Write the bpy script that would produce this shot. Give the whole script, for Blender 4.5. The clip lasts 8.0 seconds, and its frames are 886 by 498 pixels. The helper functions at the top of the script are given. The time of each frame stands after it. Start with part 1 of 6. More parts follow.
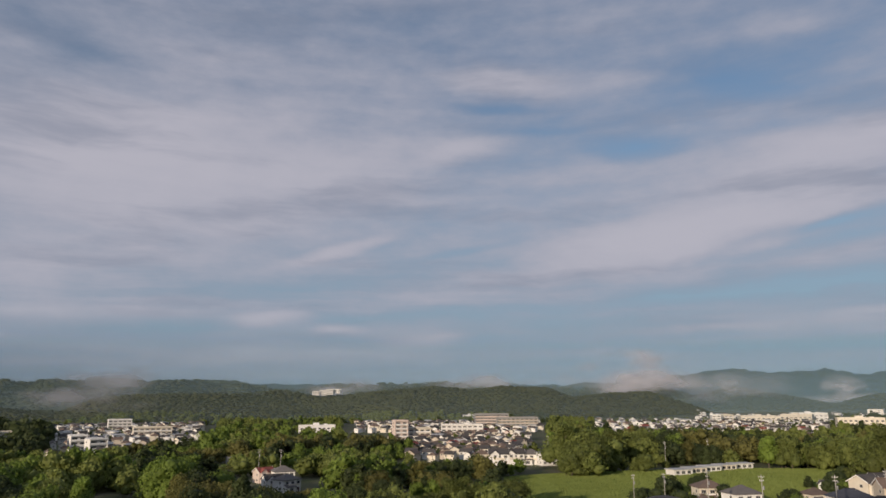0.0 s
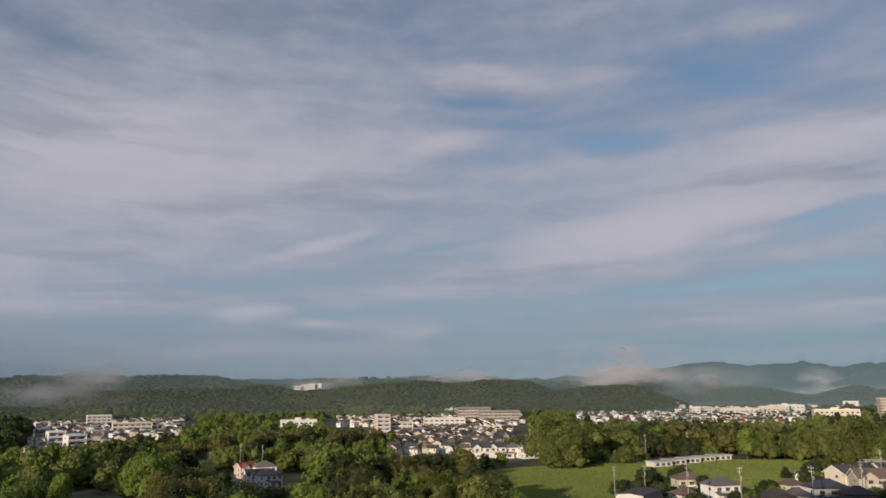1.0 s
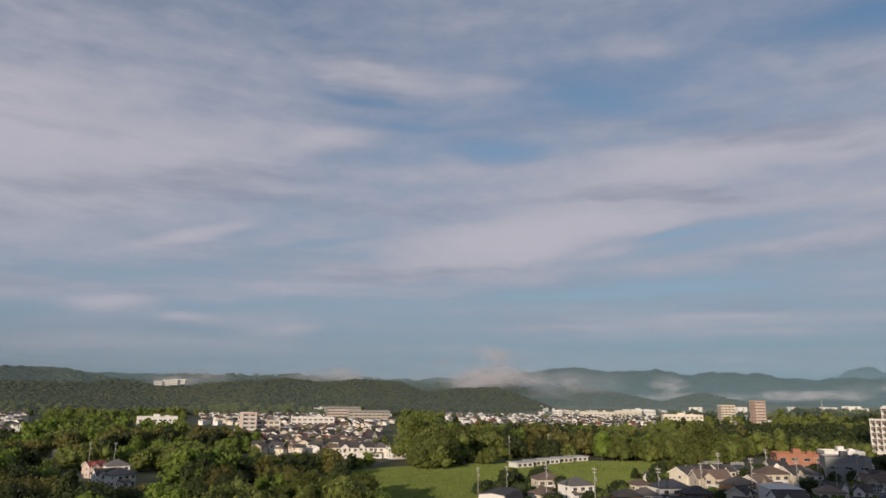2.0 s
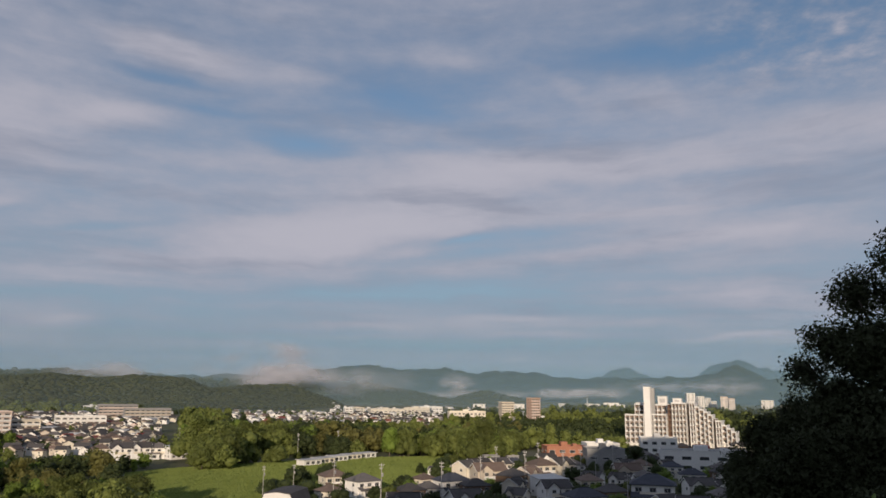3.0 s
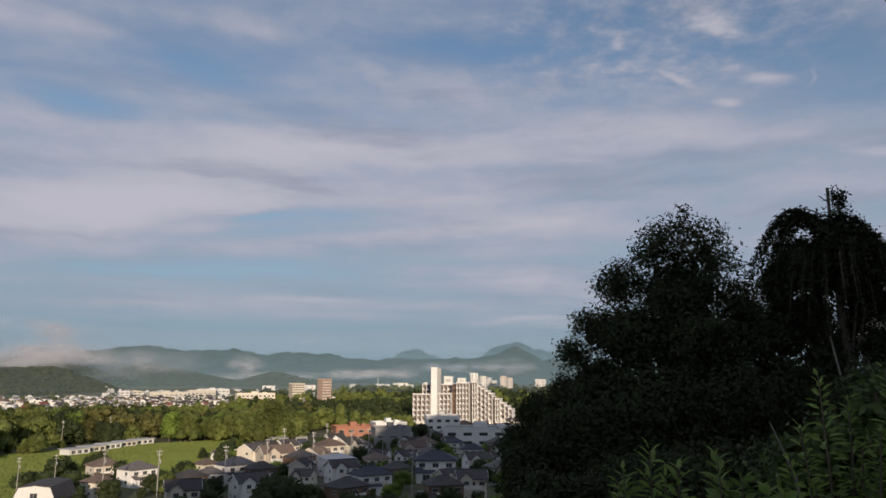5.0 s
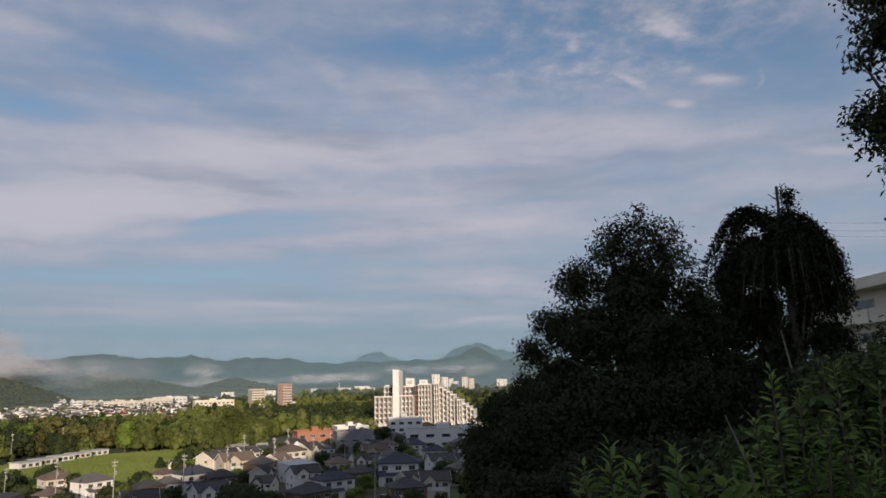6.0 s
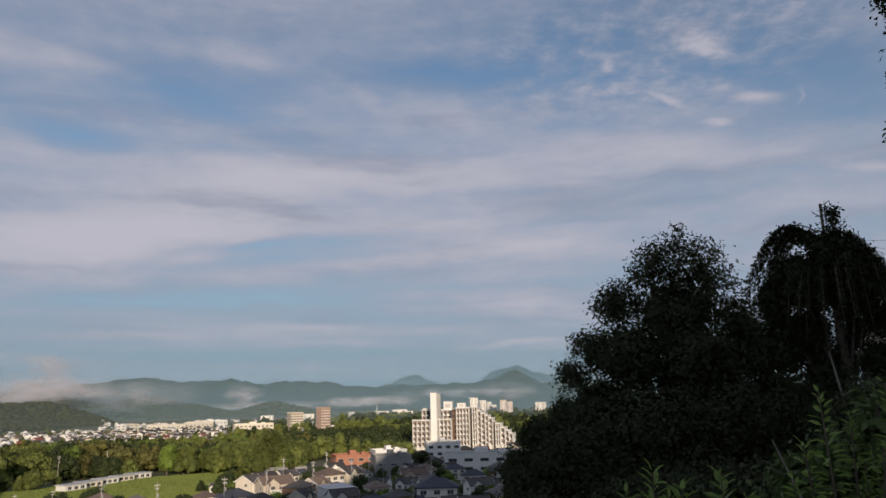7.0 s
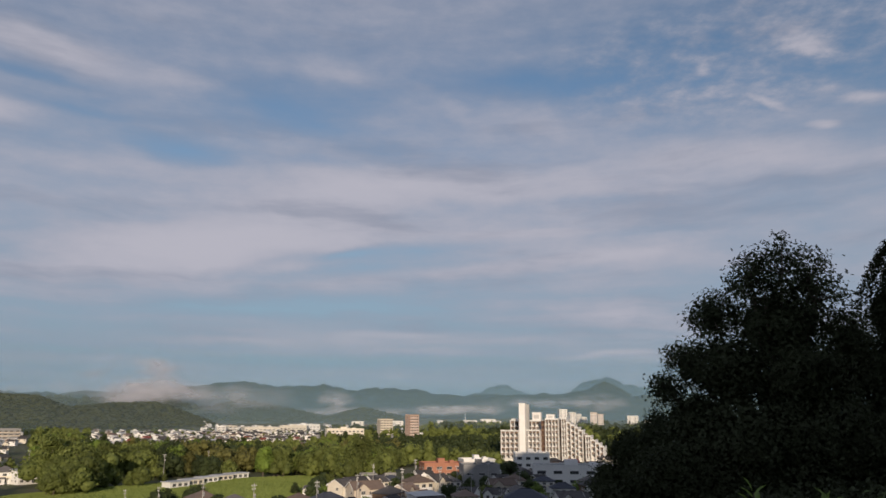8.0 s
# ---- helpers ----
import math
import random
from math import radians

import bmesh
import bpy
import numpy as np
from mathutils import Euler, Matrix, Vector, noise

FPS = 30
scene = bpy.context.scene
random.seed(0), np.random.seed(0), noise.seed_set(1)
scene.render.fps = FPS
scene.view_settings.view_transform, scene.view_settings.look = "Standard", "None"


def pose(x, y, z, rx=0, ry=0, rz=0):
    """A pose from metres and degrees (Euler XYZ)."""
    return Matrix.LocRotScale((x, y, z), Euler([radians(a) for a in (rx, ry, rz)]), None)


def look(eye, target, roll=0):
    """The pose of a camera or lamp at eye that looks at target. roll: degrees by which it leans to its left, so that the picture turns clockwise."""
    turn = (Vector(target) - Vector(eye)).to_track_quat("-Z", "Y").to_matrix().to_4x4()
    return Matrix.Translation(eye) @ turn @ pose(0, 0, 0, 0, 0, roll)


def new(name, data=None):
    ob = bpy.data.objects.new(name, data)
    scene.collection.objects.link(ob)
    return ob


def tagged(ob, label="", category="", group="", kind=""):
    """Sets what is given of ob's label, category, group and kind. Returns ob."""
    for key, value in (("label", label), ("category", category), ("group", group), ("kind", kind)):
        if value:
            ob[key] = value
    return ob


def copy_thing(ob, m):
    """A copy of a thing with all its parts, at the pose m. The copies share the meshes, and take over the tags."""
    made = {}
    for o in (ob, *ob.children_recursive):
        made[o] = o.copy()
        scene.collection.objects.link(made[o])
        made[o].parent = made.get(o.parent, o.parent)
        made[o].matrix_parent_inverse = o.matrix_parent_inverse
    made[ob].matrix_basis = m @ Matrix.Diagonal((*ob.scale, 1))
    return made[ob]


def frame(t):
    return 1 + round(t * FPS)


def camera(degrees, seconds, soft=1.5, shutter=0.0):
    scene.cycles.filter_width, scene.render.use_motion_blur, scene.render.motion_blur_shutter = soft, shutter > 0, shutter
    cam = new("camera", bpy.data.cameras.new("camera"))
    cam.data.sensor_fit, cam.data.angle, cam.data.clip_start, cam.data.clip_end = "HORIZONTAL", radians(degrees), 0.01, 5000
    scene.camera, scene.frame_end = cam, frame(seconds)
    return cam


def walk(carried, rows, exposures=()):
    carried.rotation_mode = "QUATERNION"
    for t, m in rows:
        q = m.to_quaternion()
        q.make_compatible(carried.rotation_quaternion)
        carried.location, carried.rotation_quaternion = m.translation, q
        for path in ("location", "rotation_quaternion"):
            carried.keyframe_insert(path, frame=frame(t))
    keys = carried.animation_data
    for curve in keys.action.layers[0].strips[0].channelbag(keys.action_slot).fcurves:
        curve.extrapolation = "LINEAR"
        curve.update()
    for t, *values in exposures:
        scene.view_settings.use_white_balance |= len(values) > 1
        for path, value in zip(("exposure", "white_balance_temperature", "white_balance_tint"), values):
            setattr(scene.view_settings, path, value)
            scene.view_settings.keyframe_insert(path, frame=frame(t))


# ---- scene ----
# A hand-held pan from one spot on a hillside, 30 m over the valley floor.
EYE = Vector((0.0, 0.0, 30.0))
cam = camera(63.58, 8.0, 1.6)
# seconds, yaw (to the left), pitch (up), roll, in degrees
ROWS = [
    (0.0, -0.00, 11.94, -0.29),
    (0.5, -1.49, 11.69, -0.53),
    (1.0, -1.45, 11.47, -0.59),
    (1.5, -0.97, 11.53, 0.08),
    (1.6, -2.16, 11.53, 0.20),
    (1.7, -4.60, 11.52, 0.35),
    (1.8, -7.28, 11.50, 0.50),
    (1.9, -9.46, 11.49, 0.58),
    (2.0, -11.32, 11.48, 0.63),
    (2.2, -15.17, 11.44, 0.71),
    (3.3, -30.43, 11.30, 0.72),
    (3.5, -32.02, 11.11, 0.70),
    (4.0, -37.35, 10.71, 0.58),
    (4.5, -40.90, 10.32, 0.64),
    (5.0, -43.90, 10.12, 0.25),
    (5.2, -45.08, 10.05, 0.15),
    (6.3, -47.34, 10.30, -1.27),
    (6.5, -46.13, 10.74, -1.54),
    (7.0, -44.23, 12.08, -1.14),
    (7.5, -41.58, 12.26, 0.14),
    (8.0, -37.00, 12.85, 0.44),
]


def aim(yaw, pitch, roll):
    y, p = radians(yaw), radians(pitch)
    ahead = Vector((-math.sin(y) * math.cos(p), math.cos(y) * math.cos(p), math.sin(p)))
    return look(EYE, EYE + 100 * ahead, roll)


walk(cam, [(t, aim(yaw, pitch, roll)) for t, yaw, pitch, roll in ROWS], [(0.0, -0.04), (2.2, -0.04), (3.5, -0.03), (4.5, 0.06), (6.5, 0.1), (8.0, 0.0)])

# tints of the clear air, of the moist air low down and of the cloud, in the sky's own units
SKY_GAIN = (1.35, 1.2, 1.12)
LOW_AIR = (2.25, 3.4, 4.45)
CLOUD_THIN = (2.5, 2.85, 3.75)
CLOUD_THICK = (4.75, 4.6, 5.25)
CLOUD_UNDER = (2.3, 2.55, 3.35)

# ---- light: a low morning sun behind the camera, broken cloud ----
SUN_AZ, SUN_EL = 213.0, 11.0
sun = new("sun", bpy.data.lights.new("sun", "SUN"))
sun.data.energy, sun.data.angle, sun.data.color = 3.9, radians(0.6), (1.0, 0.82, 0.63)
back = Vector((math.sin(radians(SUN_AZ)) * math.cos(radians(SUN_EL)), math.cos(radians(SUN_AZ)) * math.cos(radians(SUN_EL)), math.sin(radians(SUN_EL))))
sun.matrix_world = look(back * 500, (0, 0, 0))

world = bpy.data.worlds.new("sky")
scene.world = world
world.use_nodes = True
wn, wl = world.node_tree.nodes, world.node_tree.links
wn.clear()


def wnode(kind, **inputs):
    n = wn.new("ShaderNode" + kind)
    for key, value in inputs.items():
        k = int(key[1:]) if key[0] == "i" and key[1:].isdigit() else key.replace("_", " ")
        if isinstance(value, bpy.types.NodeSocket):
            wl.new(value, n.inputs[k])
        else:
            n.inputs[k].default_value = value
    return n


def wmath(op, a, b=0.0, c=0.0):
    n = wn.new("ShaderNodeMath")
    n.operation = op
    for k, value in enumerate((a, b, c)):
        if isinstance(value, bpy.types.NodeSocket):
            wl.new(value, n.inputs[k])
        else:
            n.inputs[k].default_value = value
    return n.outputs[0]


def wsmooth(value, lo, hi, a=0.0, b=1.0):
    n = wn.new("ShaderNodeMapRange")
    n.interpolation_type = "SMOOTHSTEP"
    wl.new(value, n.inputs["Value"])
    for key, v in (("From Min", lo), ("From Max", hi), ("To Min", a), ("To Max", b)):
        n.inputs[key].default_value = v
    return n.outputs[0]


def wmix(fac, a, b):
    n = wn.new("ShaderNodeMix")
    n.data_type = "RGBA"
    for k, value in ((0, fac), (6, a), (7, b)):
        if isinstance(value, bpy.types.NodeSocket):
            wl.new(value, n.inputs[k])
        else:
            n.inputs[k].default_value = value
    return n.outputs[2]


tc = wn.new("ShaderNodeTexCoord")
sep = wnode("SeparateXYZ", i0=tc.outputs["Generated"])
az = wmath("DEGREES", wmath("ARCTAN2", sep.outputs[0], sep.outputs[1]))
el = wmath("DEGREES", wmath("ARCSINE", wmath("MAXIMUM", wmath("MINIMUM", sep.outputs[2], 1.0), -1.0)))
flat = wnode("CombineXYZ", X=az, Y=el, Z=0.0).outputs[0]
# the air stirs the streaks: two scales of warp
stir1 = wnode("TexNoise", Vector=wnode("Mapping", Vector=flat, Scale=(0.045, 0.12, 1)).outputs[0], Scale=1.0, Detail=3.0, Roughness=0.5)
stir2 = wnode("TexNoise", Vector=wnode("Mapping", Vector=flat, Scale=(0.16, 0.36, 1)).outputs[0], Scale=1.0, Detail=4.0, Roughness=0.5)


def shifted(vec, tex, amount):
    a = wn.new("ShaderNodeVectorMath")
    a.operation = "SUBTRACT"
    wl.new(tex.outputs["Color"], a.inputs[0])
    a.inputs[1].default_value = (0.5, 0.5, 0.5)
    b = wn.new("ShaderNodeVectorMath")
    b.operation = "MULTIPLY_ADD"
    wl.new(a.outputs[0], b.inputs[0])
    b.inputs[1].default_value = amount
    wl.new(vec, b.inputs[2])
    return b.outputs[0]


warped = shifted(shifted(flat, stir1, (3.6, 1.2, 0.0)), stir2, (3.4, 1.2, 0.0))
cloud = 0.70


def streak(a, e, length, width, tilt, dense):
    """One band of cloud (or, with a minus, a gap): bearing, height, half length and half width in degrees."""
    global cloud
    # each band waits for the one before it, which keeps the shader small
    wait = wn.new("ShaderNodeVectorMath")
    wait.operation = "MULTIPLY_ADD"
    if isinstance(cloud, bpy.types.NodeSocket):
        wl.new(cloud, wait.inputs[0])
    wait.inputs[1].default_value = (0, 0, 1e-6)
    wl.new(warped, wait.inputs[2])
    m = wn.new("ShaderNodeMapping")
    m.vector_type = "TEXTURE"
    wl.new(wait.outputs[0], m.inputs["Vector"])
    m.inputs["Location"].default_value = (a, e, 0)
    m.inputs["Rotation"].default_value = (0, 0, radians(tilt))
    m.inputs["Scale"].default_value = (length, width, 1)
    far = wn.new("ShaderNodeVectorMath")
    far.operation = "LENGTH"
    wl.new(m.outputs[0], far.inputs[0])
    cloud = wmath("ADD", wsmooth(far.outputs["Value"], 1.25, 0.0, 0.0, dense), cloud)


streak(-18.0, 2.6, 24.0, 1.6, 0, 0.30)
streak(-22.0, 17.0, 26.0, 11.0, 2, 0.26)
streak(44.0, 15.0, 40.0, 6.5, 2, 0.22)
streak(58.0, 28.0, 26.0, 5.5, 0, -0.26)
streak(24.0, 24.0, 16.0, 5.0, 0, -0.12)
streak(31.0, 10.0, 13.0, 5.0, 4, -0.16)
streak(70.0, 17.0, 14.0, 6.0, 0, -0.12)
streak(18.0, 14.0, 24.0, 5.5, 10, 0.16)
streak(-24.6, 17.3, 14.4, 7.0, 1, 0.42)
streak(-28.0, 19.4, 8.8, 3.0, 5, 0.22)
streak(-7.7, 17.7, 13.0, 4.0, 15, 0.30)
streak(2.2, 20.0, 5.2, 1.2, 6, 0.22)
streak(4.7, 24.9, 4.9, 1.1, -4, 0.24)
streak(14.4, 24.6, 3.6, 0.7, 1, 0.22)
streak(-8.5, 11.8, 5.5, 0.7, 17, 0.45)
streak(-13.6, 6.2, 3.7, 0.8, 3, 0.60)
streak(-8.7, 5.6, 2.7, 0.6, 1, 0.45)
streak(-1.8, 4.8, 4.5, 0.7, 3, 0.75)
streak(21.6, 12.8, 14.6, 2.6, 9, 0.30)
streak(29.7, 17.1, 7.4, 2.4, 9, 0.22)
streak(9.2, 17.5, 8.7, 1.2, 1, 0.28)
streak(14.8, 12.6, 9.6, 1.9, 9, 0.20)
streak(29.2, 9.5, 6.0, 0.9, 4, 0.28)
streak(3.5, 9.2, 8.2, 1.6, 4, 0.16)
streak(-30.3, 10.1, 9.0, 2.7, 7, 0.16)
streak(-22.7, 3.0, 12.5, 0.5, 1, 0.30)
streak(11.8, 3.9, 2.6, 0.4, 2, 0.34)
streak(21.8, 5.3, 9.0, 0.4, 1, 0.24)
streak(-10.7, 25.4, 12.2, 2.9, -4, 0.10)
streak(26.1, 26.0, 2.8, 1.1, -21, 0.12)
streak(29.7, 26.1, 2.7, 0.7, -13, 0.08)
streak(-29.3, 25.2, 7.0, 1.4, -10, -0.30)
streak(4.2, 23.0, 5.3, 0.5, -2, -0.34)
streak(15.7, 19.4, 5.3, 1.1, -4, -0.46)
streak(8.4, 21.1, 7.5, 0.5, 1, -0.18)
streak(-10.2, 8.9, 14.8, 1.0, 6, -0.20)
streak(-22.5, 5.3, 9.4, 0.9, 3, -0.34)
streak(1.7, 11.7, 6.0, 0.5, 11, -0.26)
streak(-3.8, 6.6, 13.5, 0.7, 4, -0.22)
streak(19.5, 7.4, 13.0, 0.9, 1, -0.26)
streak(26.5, 3.7, 10.8, 0.6, -1, -0.34)
streak(27.4, 12.1, 6.2, 0.6, 10, -0.24)
streak(24.9, 22.7, 8.4, 1.9, -14, -0.18)
streak(-5.0, 29.0, 12.7, 2.1, 2, -0.08)
streak(-32.2, 18.3, 1.7, 1.1, -1, -0.22)
streak(-6.9, 23.9, 2.8, 0.9, -7, -0.10)
streak(16.9, 11.3, 18.1, 1.9, 9, 0.20)
streak(38.3, 17.9, 21.9, 1.9, 2, 0.30)
streak(54.4, 19.5, 9.3, 1.1, -1, 0.16)
streak(36.4, 10.8, 17.4, 0.8, 5, 0.34)
streak(55.5, 11.4, 7.8, 1.2, -4, 0.20)
streak(25.4, 11.7, 5.5, 0.6, 23, 0.16)
streak(32.7, 12.6, 12.6, 0.8, 4, -0.26)
streak(50.0, 16.4, 7.7, 0.7, -3, -0.18)
streak(24.0, 23.8, 10.0, 2.1, 4, -0.14)
streak(44.1, 26.1, 10.7, 1.4, -1, -0.30)
streak(29.2, 26.5, 4.4, 1.3, -7, 0.14)
streak(6.1, 25.1, 8.0, 1.4, -3, 0.28)
streak(11.2, 24.0, 6.4, 0.8, -3, 0.14)
streak(1.4, 19.5, 4.4, 1.1, 15, 0.20)
streak(44.9, 22.8, 6.0, 1.3, -24, 0.18)
streak(24.6, 7.9, 20.7, 0.9, 2, -0.26)
streak(31.0, 3.8, 18.9, 0.7, 1, -0.30)
streak(29.2, 6.0, 15.9, 0.4, 1, 0.20)
streak(50.4, 7.2, 7.4, 0.8, 1, 0.22)
streak(49.8, 4.6, 7.0, 0.3, 4, 0.50)
streak(45.5, 14.2, 8.8, 0.4, -1, 0.22)
streak(52.8, 14.0, 6.1, 0.4, -1, -0.16)
streak(65.3, 26.8, 4.0, 1.1, -31, 0.55)
streak(66.5, 25.9, 1.6, 0.6, -27, 0.30)
streak(69.5, 21.5, 1.9, 0.6, -10, 0.60)
streak(63.1, 22.4, 1.7, 0.4, -28, 0.45)
streak(66.5, 19.9, 1.5, 0.4, -9, 0.42)
streak(57.9, 25.5, 0.6, 0.9, 2, 0.32)
streak(67.5, 22.7, 1.1, 0.3, 1, 0.24)
streak(72.6, 21.0, 0.3, 0.7, -1, 0.25)
streak(76.8, 15.1, 3.2, 0.5, -11, 0.34)
streak(74.7, 22.0, 7.3, 3.8, -18, -0.52)
streak(51.2, 25.6, 12.5, 0.9, 0, -0.26)
streak(67.2, 24.0, 5.2, 1.4, -28, -0.24)
streak(62.8, 18.4, 13.1, 1.5, -9, 0.30)
streak(73.7, 13.6, 9.5, 1.7, -11, 0.24)
streak(50.4, 7.9, 6.4, 0.8, 2, 0.20)
streak(52.9, 12.2, 5.9, 0.9, 1, 0.20)
streak(59.5, 10.2, 4.8, 1.1, -4, -0.20)
streak(39.5, 6.4, 18.7, 0.7, -1, -0.16)
streak(33.8, 2.7, 1.2, 0.2, 1, 0.45)
streak(37.7, 24.1, 2.7, 1.0, -31, 0.16)
streak(51.1, 2.5, 14.5, 0.5, -2, -0.12)
# fine cloud grain: long fibres and soft lumps
fibre = wnode("TexNoise", Vector=wnode("Mapping", Vector=warped, Rotation=(0, 0, radians(-9)), Scale=(0.06, 0.36, 1)).outputs[0], Scale=1.0, Detail=5.0, Roughness=0.5)
lumps = wnode("TexNoise", Vector=wnode("Mapping", Vector=flat, Scale=(0.28, 0.6, 1)).outputs[0], Scale=1.0, Detail=6.0, Roughness=0.6)
cloud = wmath("MULTIPLY_ADD", wmath("SUBTRACT", fibre.outputs["Fac"], 0.5), 0.65, cloud)
cloud = wmath("MULTIPLY_ADD", wmath("SUBTRACT", lumps.outputs["Fac"], 0.5), 0.45, cloud)
# low strata near the horizon, and a field of small puffs high up
strata = wnode("TexNoise", Vector=wnode("Mapping", Vector=warped, Location=(1.3, 2.9, 0), Scale=(0.035, 0.75, 1)).outputs[0], Scale=1.0, Detail=4.0, Roughness=0.55)
cloud = wmath("MULTIPLY_ADD", wmath("MULTIPLY", wmath("SUBTRACT", strata.outputs["Fac"], 0.45), wsmooth(el, 13.0, 3.0)), 1.5, cloud)
puffs = wnode("TexNoise", Vector=wnode("Mapping", Vector=flat, Rotation=(0, 0, radians(25)), Scale=(0.42, 0.9, 1)).outputs[0], Scale=1.0, Detail=4.0, Roughness=0.6)
place_m = wn.new("ShaderNodeMapping")
place_m.vector_type = "TEXTURE"
wl.new(flat, place_m.inputs["Vector"])
place_m.inputs["Location"].default_value, place_m.inputs["Scale"].default_value = (62.0, 26.0, 0), (20.0, 6.0, 1)
place_l = wn.new("ShaderNodeVectorMath")
place_l.operation = "LENGTH"
wl.new(place_m.outputs[0], place_l.inputs[0])
cloud = wmath("MULTIPLY_ADD", wmath("MULTIPLY", wmath("SUBTRACT", puffs.outputs["Fac"], 0.5), wsmooth(place_l.outputs["Value"], 1.1, 0.3)), 1.6, cloud)
cover = wsmooth(cloud, -0.12, 1.15)

sky = wn.new("ShaderNodeTexSky")
sky.sky_type = "NISHITA"
sky.sun_disc = False
sky.sun_elevation, sky.sun_rotation = radians(SUN_EL), radians(SUN_AZ)
sky.air_density, sky.dust_density, sky.ozone_density = 1.0, 0.4, 3.0
clear = wn.new("ShaderNodeMix")
clear.data_type, clear.blend_type = "RGBA", "MULTIPLY"
clear.inputs[0].default_value = 1.0
wl.new(sky.outputs[0], clear.inputs[6])
clear.inputs[7].default_value = (SKY_GAIN[0], SKY_GAIN[1], SKY_GAIN[2], 1)
# thin cloud is lilac grey, its thick parts warm white
veil = wmix(wsmooth(cloud, 0.2, 1.5), (CLOUD_THIN[0], CLOUD_THIN[1], CLOUD_THIN[2], 1), (CLOUD_THICK[0], CLOUD_THICK[1], CLOUD_THICK[2], 1))
# moist air low over the horizon
# the undersides of the bands are blue grey
under = wnode("TexNoise", Vector=wnode("Mapping", Vector=warped, Location=(3.1, 7.7, 0), Rotation=(0, 0, radians(-7)), Scale=(0.05, 0.33, 1)).outputs[0], Scale=1.0, Detail=5.0, Roughness=0.55)
veil = wmix(wsmooth(under.outputs["Fac"], 0.48, 0.72, 0.0, 0.6), veil, (CLOUD_UNDER[0], CLOUD_UNDER[1], CLOUD_UNDER[2], 1))
low = wmix(wsmooth(el, 24.0, 1.0, 0.0, 0.95), clear.outputs[2], (LOW_AIR[0], LOW_AIR[1], LOW_AIR[2], 1))
both = wmix(wmath("MULTIPLY", cover, wsmooth(el, 0.0, 9.0, 0.72, 0.95)), low, veil)
bg = wnode("Background", Color=both, Strength=0.1)
wl.new(bg.outputs[0], wn.new("ShaderNodeOutputWorld").inputs[0])

# ---- materials ----
def material(name, colour, other=None, rough=0.85, scale=0.5, grain=6.0, mix=(0.35, 0.65), bump=0.0, metal=0.0, vary=0.0, translucent=0.0, spec=0.3, stretch=(1, 1, 1)):
    """A surface of two tones mixed at two scales of noise, with fine relief; vary: spread of brightness from thing to thing."""
    m = bpy.data.materials.new(name)
    m.use_nodes = True
    n, l = m.node_tree.nodes, m.node_tree.links
    p = n["Principled BSDF"]
    other = other or tuple(c * 0.75 for c in colour)
    co = n.new("ShaderNodeTexCoord")
    mp = n.new("ShaderNodeMapping")
    mp.inputs["Scale"].default_value = stretch
    l.new(co.outputs["Object"], mp.inputs[0])
    big, small = n.new("ShaderNodeTexNoise"), n.new("ShaderNodeTexNoise")
    for t, s, d in ((big, scale, 3.0), (small, scale * grain, 6.0)):
        t.inputs["Scale"].default_value, t.inputs["Detail"].default_value = s, d
        l.new(mp.outputs[0], t.inputs["Vector"])
    add = n.new("ShaderNodeMath")
    add.operation = "ADD"
    l.new(big.outputs["Fac"], add.inputs[0]), l.new(small.outputs["Fac"], add.inputs[1])
    half = n.new("ShaderNodeMapRange")
    half.inputs["From Min"].default_value, half.inputs["From Max"].default_value = 2 * mix[0], 2 * mix[1]
    l.new(add.outputs[0], half.inputs["Value"])
    tone = n.new("ShaderNodeMix")
    tone.data_type = "RGBA"
    l.new(half.outputs[0], tone.inputs[0])
    tone.inputs[6].default_value, tone.inputs[7].default_value = (*other, 1), (*colour, 1)
    out = tone.outputs[2]
    if vary:
        info, hsv = n.new("ShaderNodeObjectInfo"), n.new("ShaderNodeHueSaturation")
        rng = n.new("ShaderNodeMapRange")
        rng.inputs["To Min"].default_value, rng.inputs["To Max"].default_value = 1 - vary, 1 + vary
        l.new(info.outputs["Random"], rng.inputs["Value"]), l.new(rng.outputs[0], hsv.inputs["Value"]), l.new(out, hsv.inputs["Color"])
        out = hsv.outputs[0]
    l.new(out, p.inputs["Base Color"])
    p.inputs["Roughness"].default_value, p.inputs["Metallic"].default_value = rough, metal
    p.inputs["Specular IOR Level"].default_value = spec
    if bump:
        b = n.new("ShaderNodeBump")
        b.inputs["Strength"].default_value, b.inputs["Distance"].default_value = bump, 0.05
        l.new(small.outputs["Fac"], b.inputs["Height"]), l.new(b.outputs[0], p.inputs["Normal"])
    if translucent:
        tr, mx = n.new("ShaderNodeBsdfTranslucent"), n.new("ShaderNodeMixShader")
        l.new(out, tr.inputs[0])
        mx.inputs[0].default_value = translucent
        l.new(p.outputs[0], mx.inputs[1]), l.new(tr.outputs[0], mx.inputs[2])
        l.new(mx.outputs[0], n["Material Output"].inputs[0])
    return m


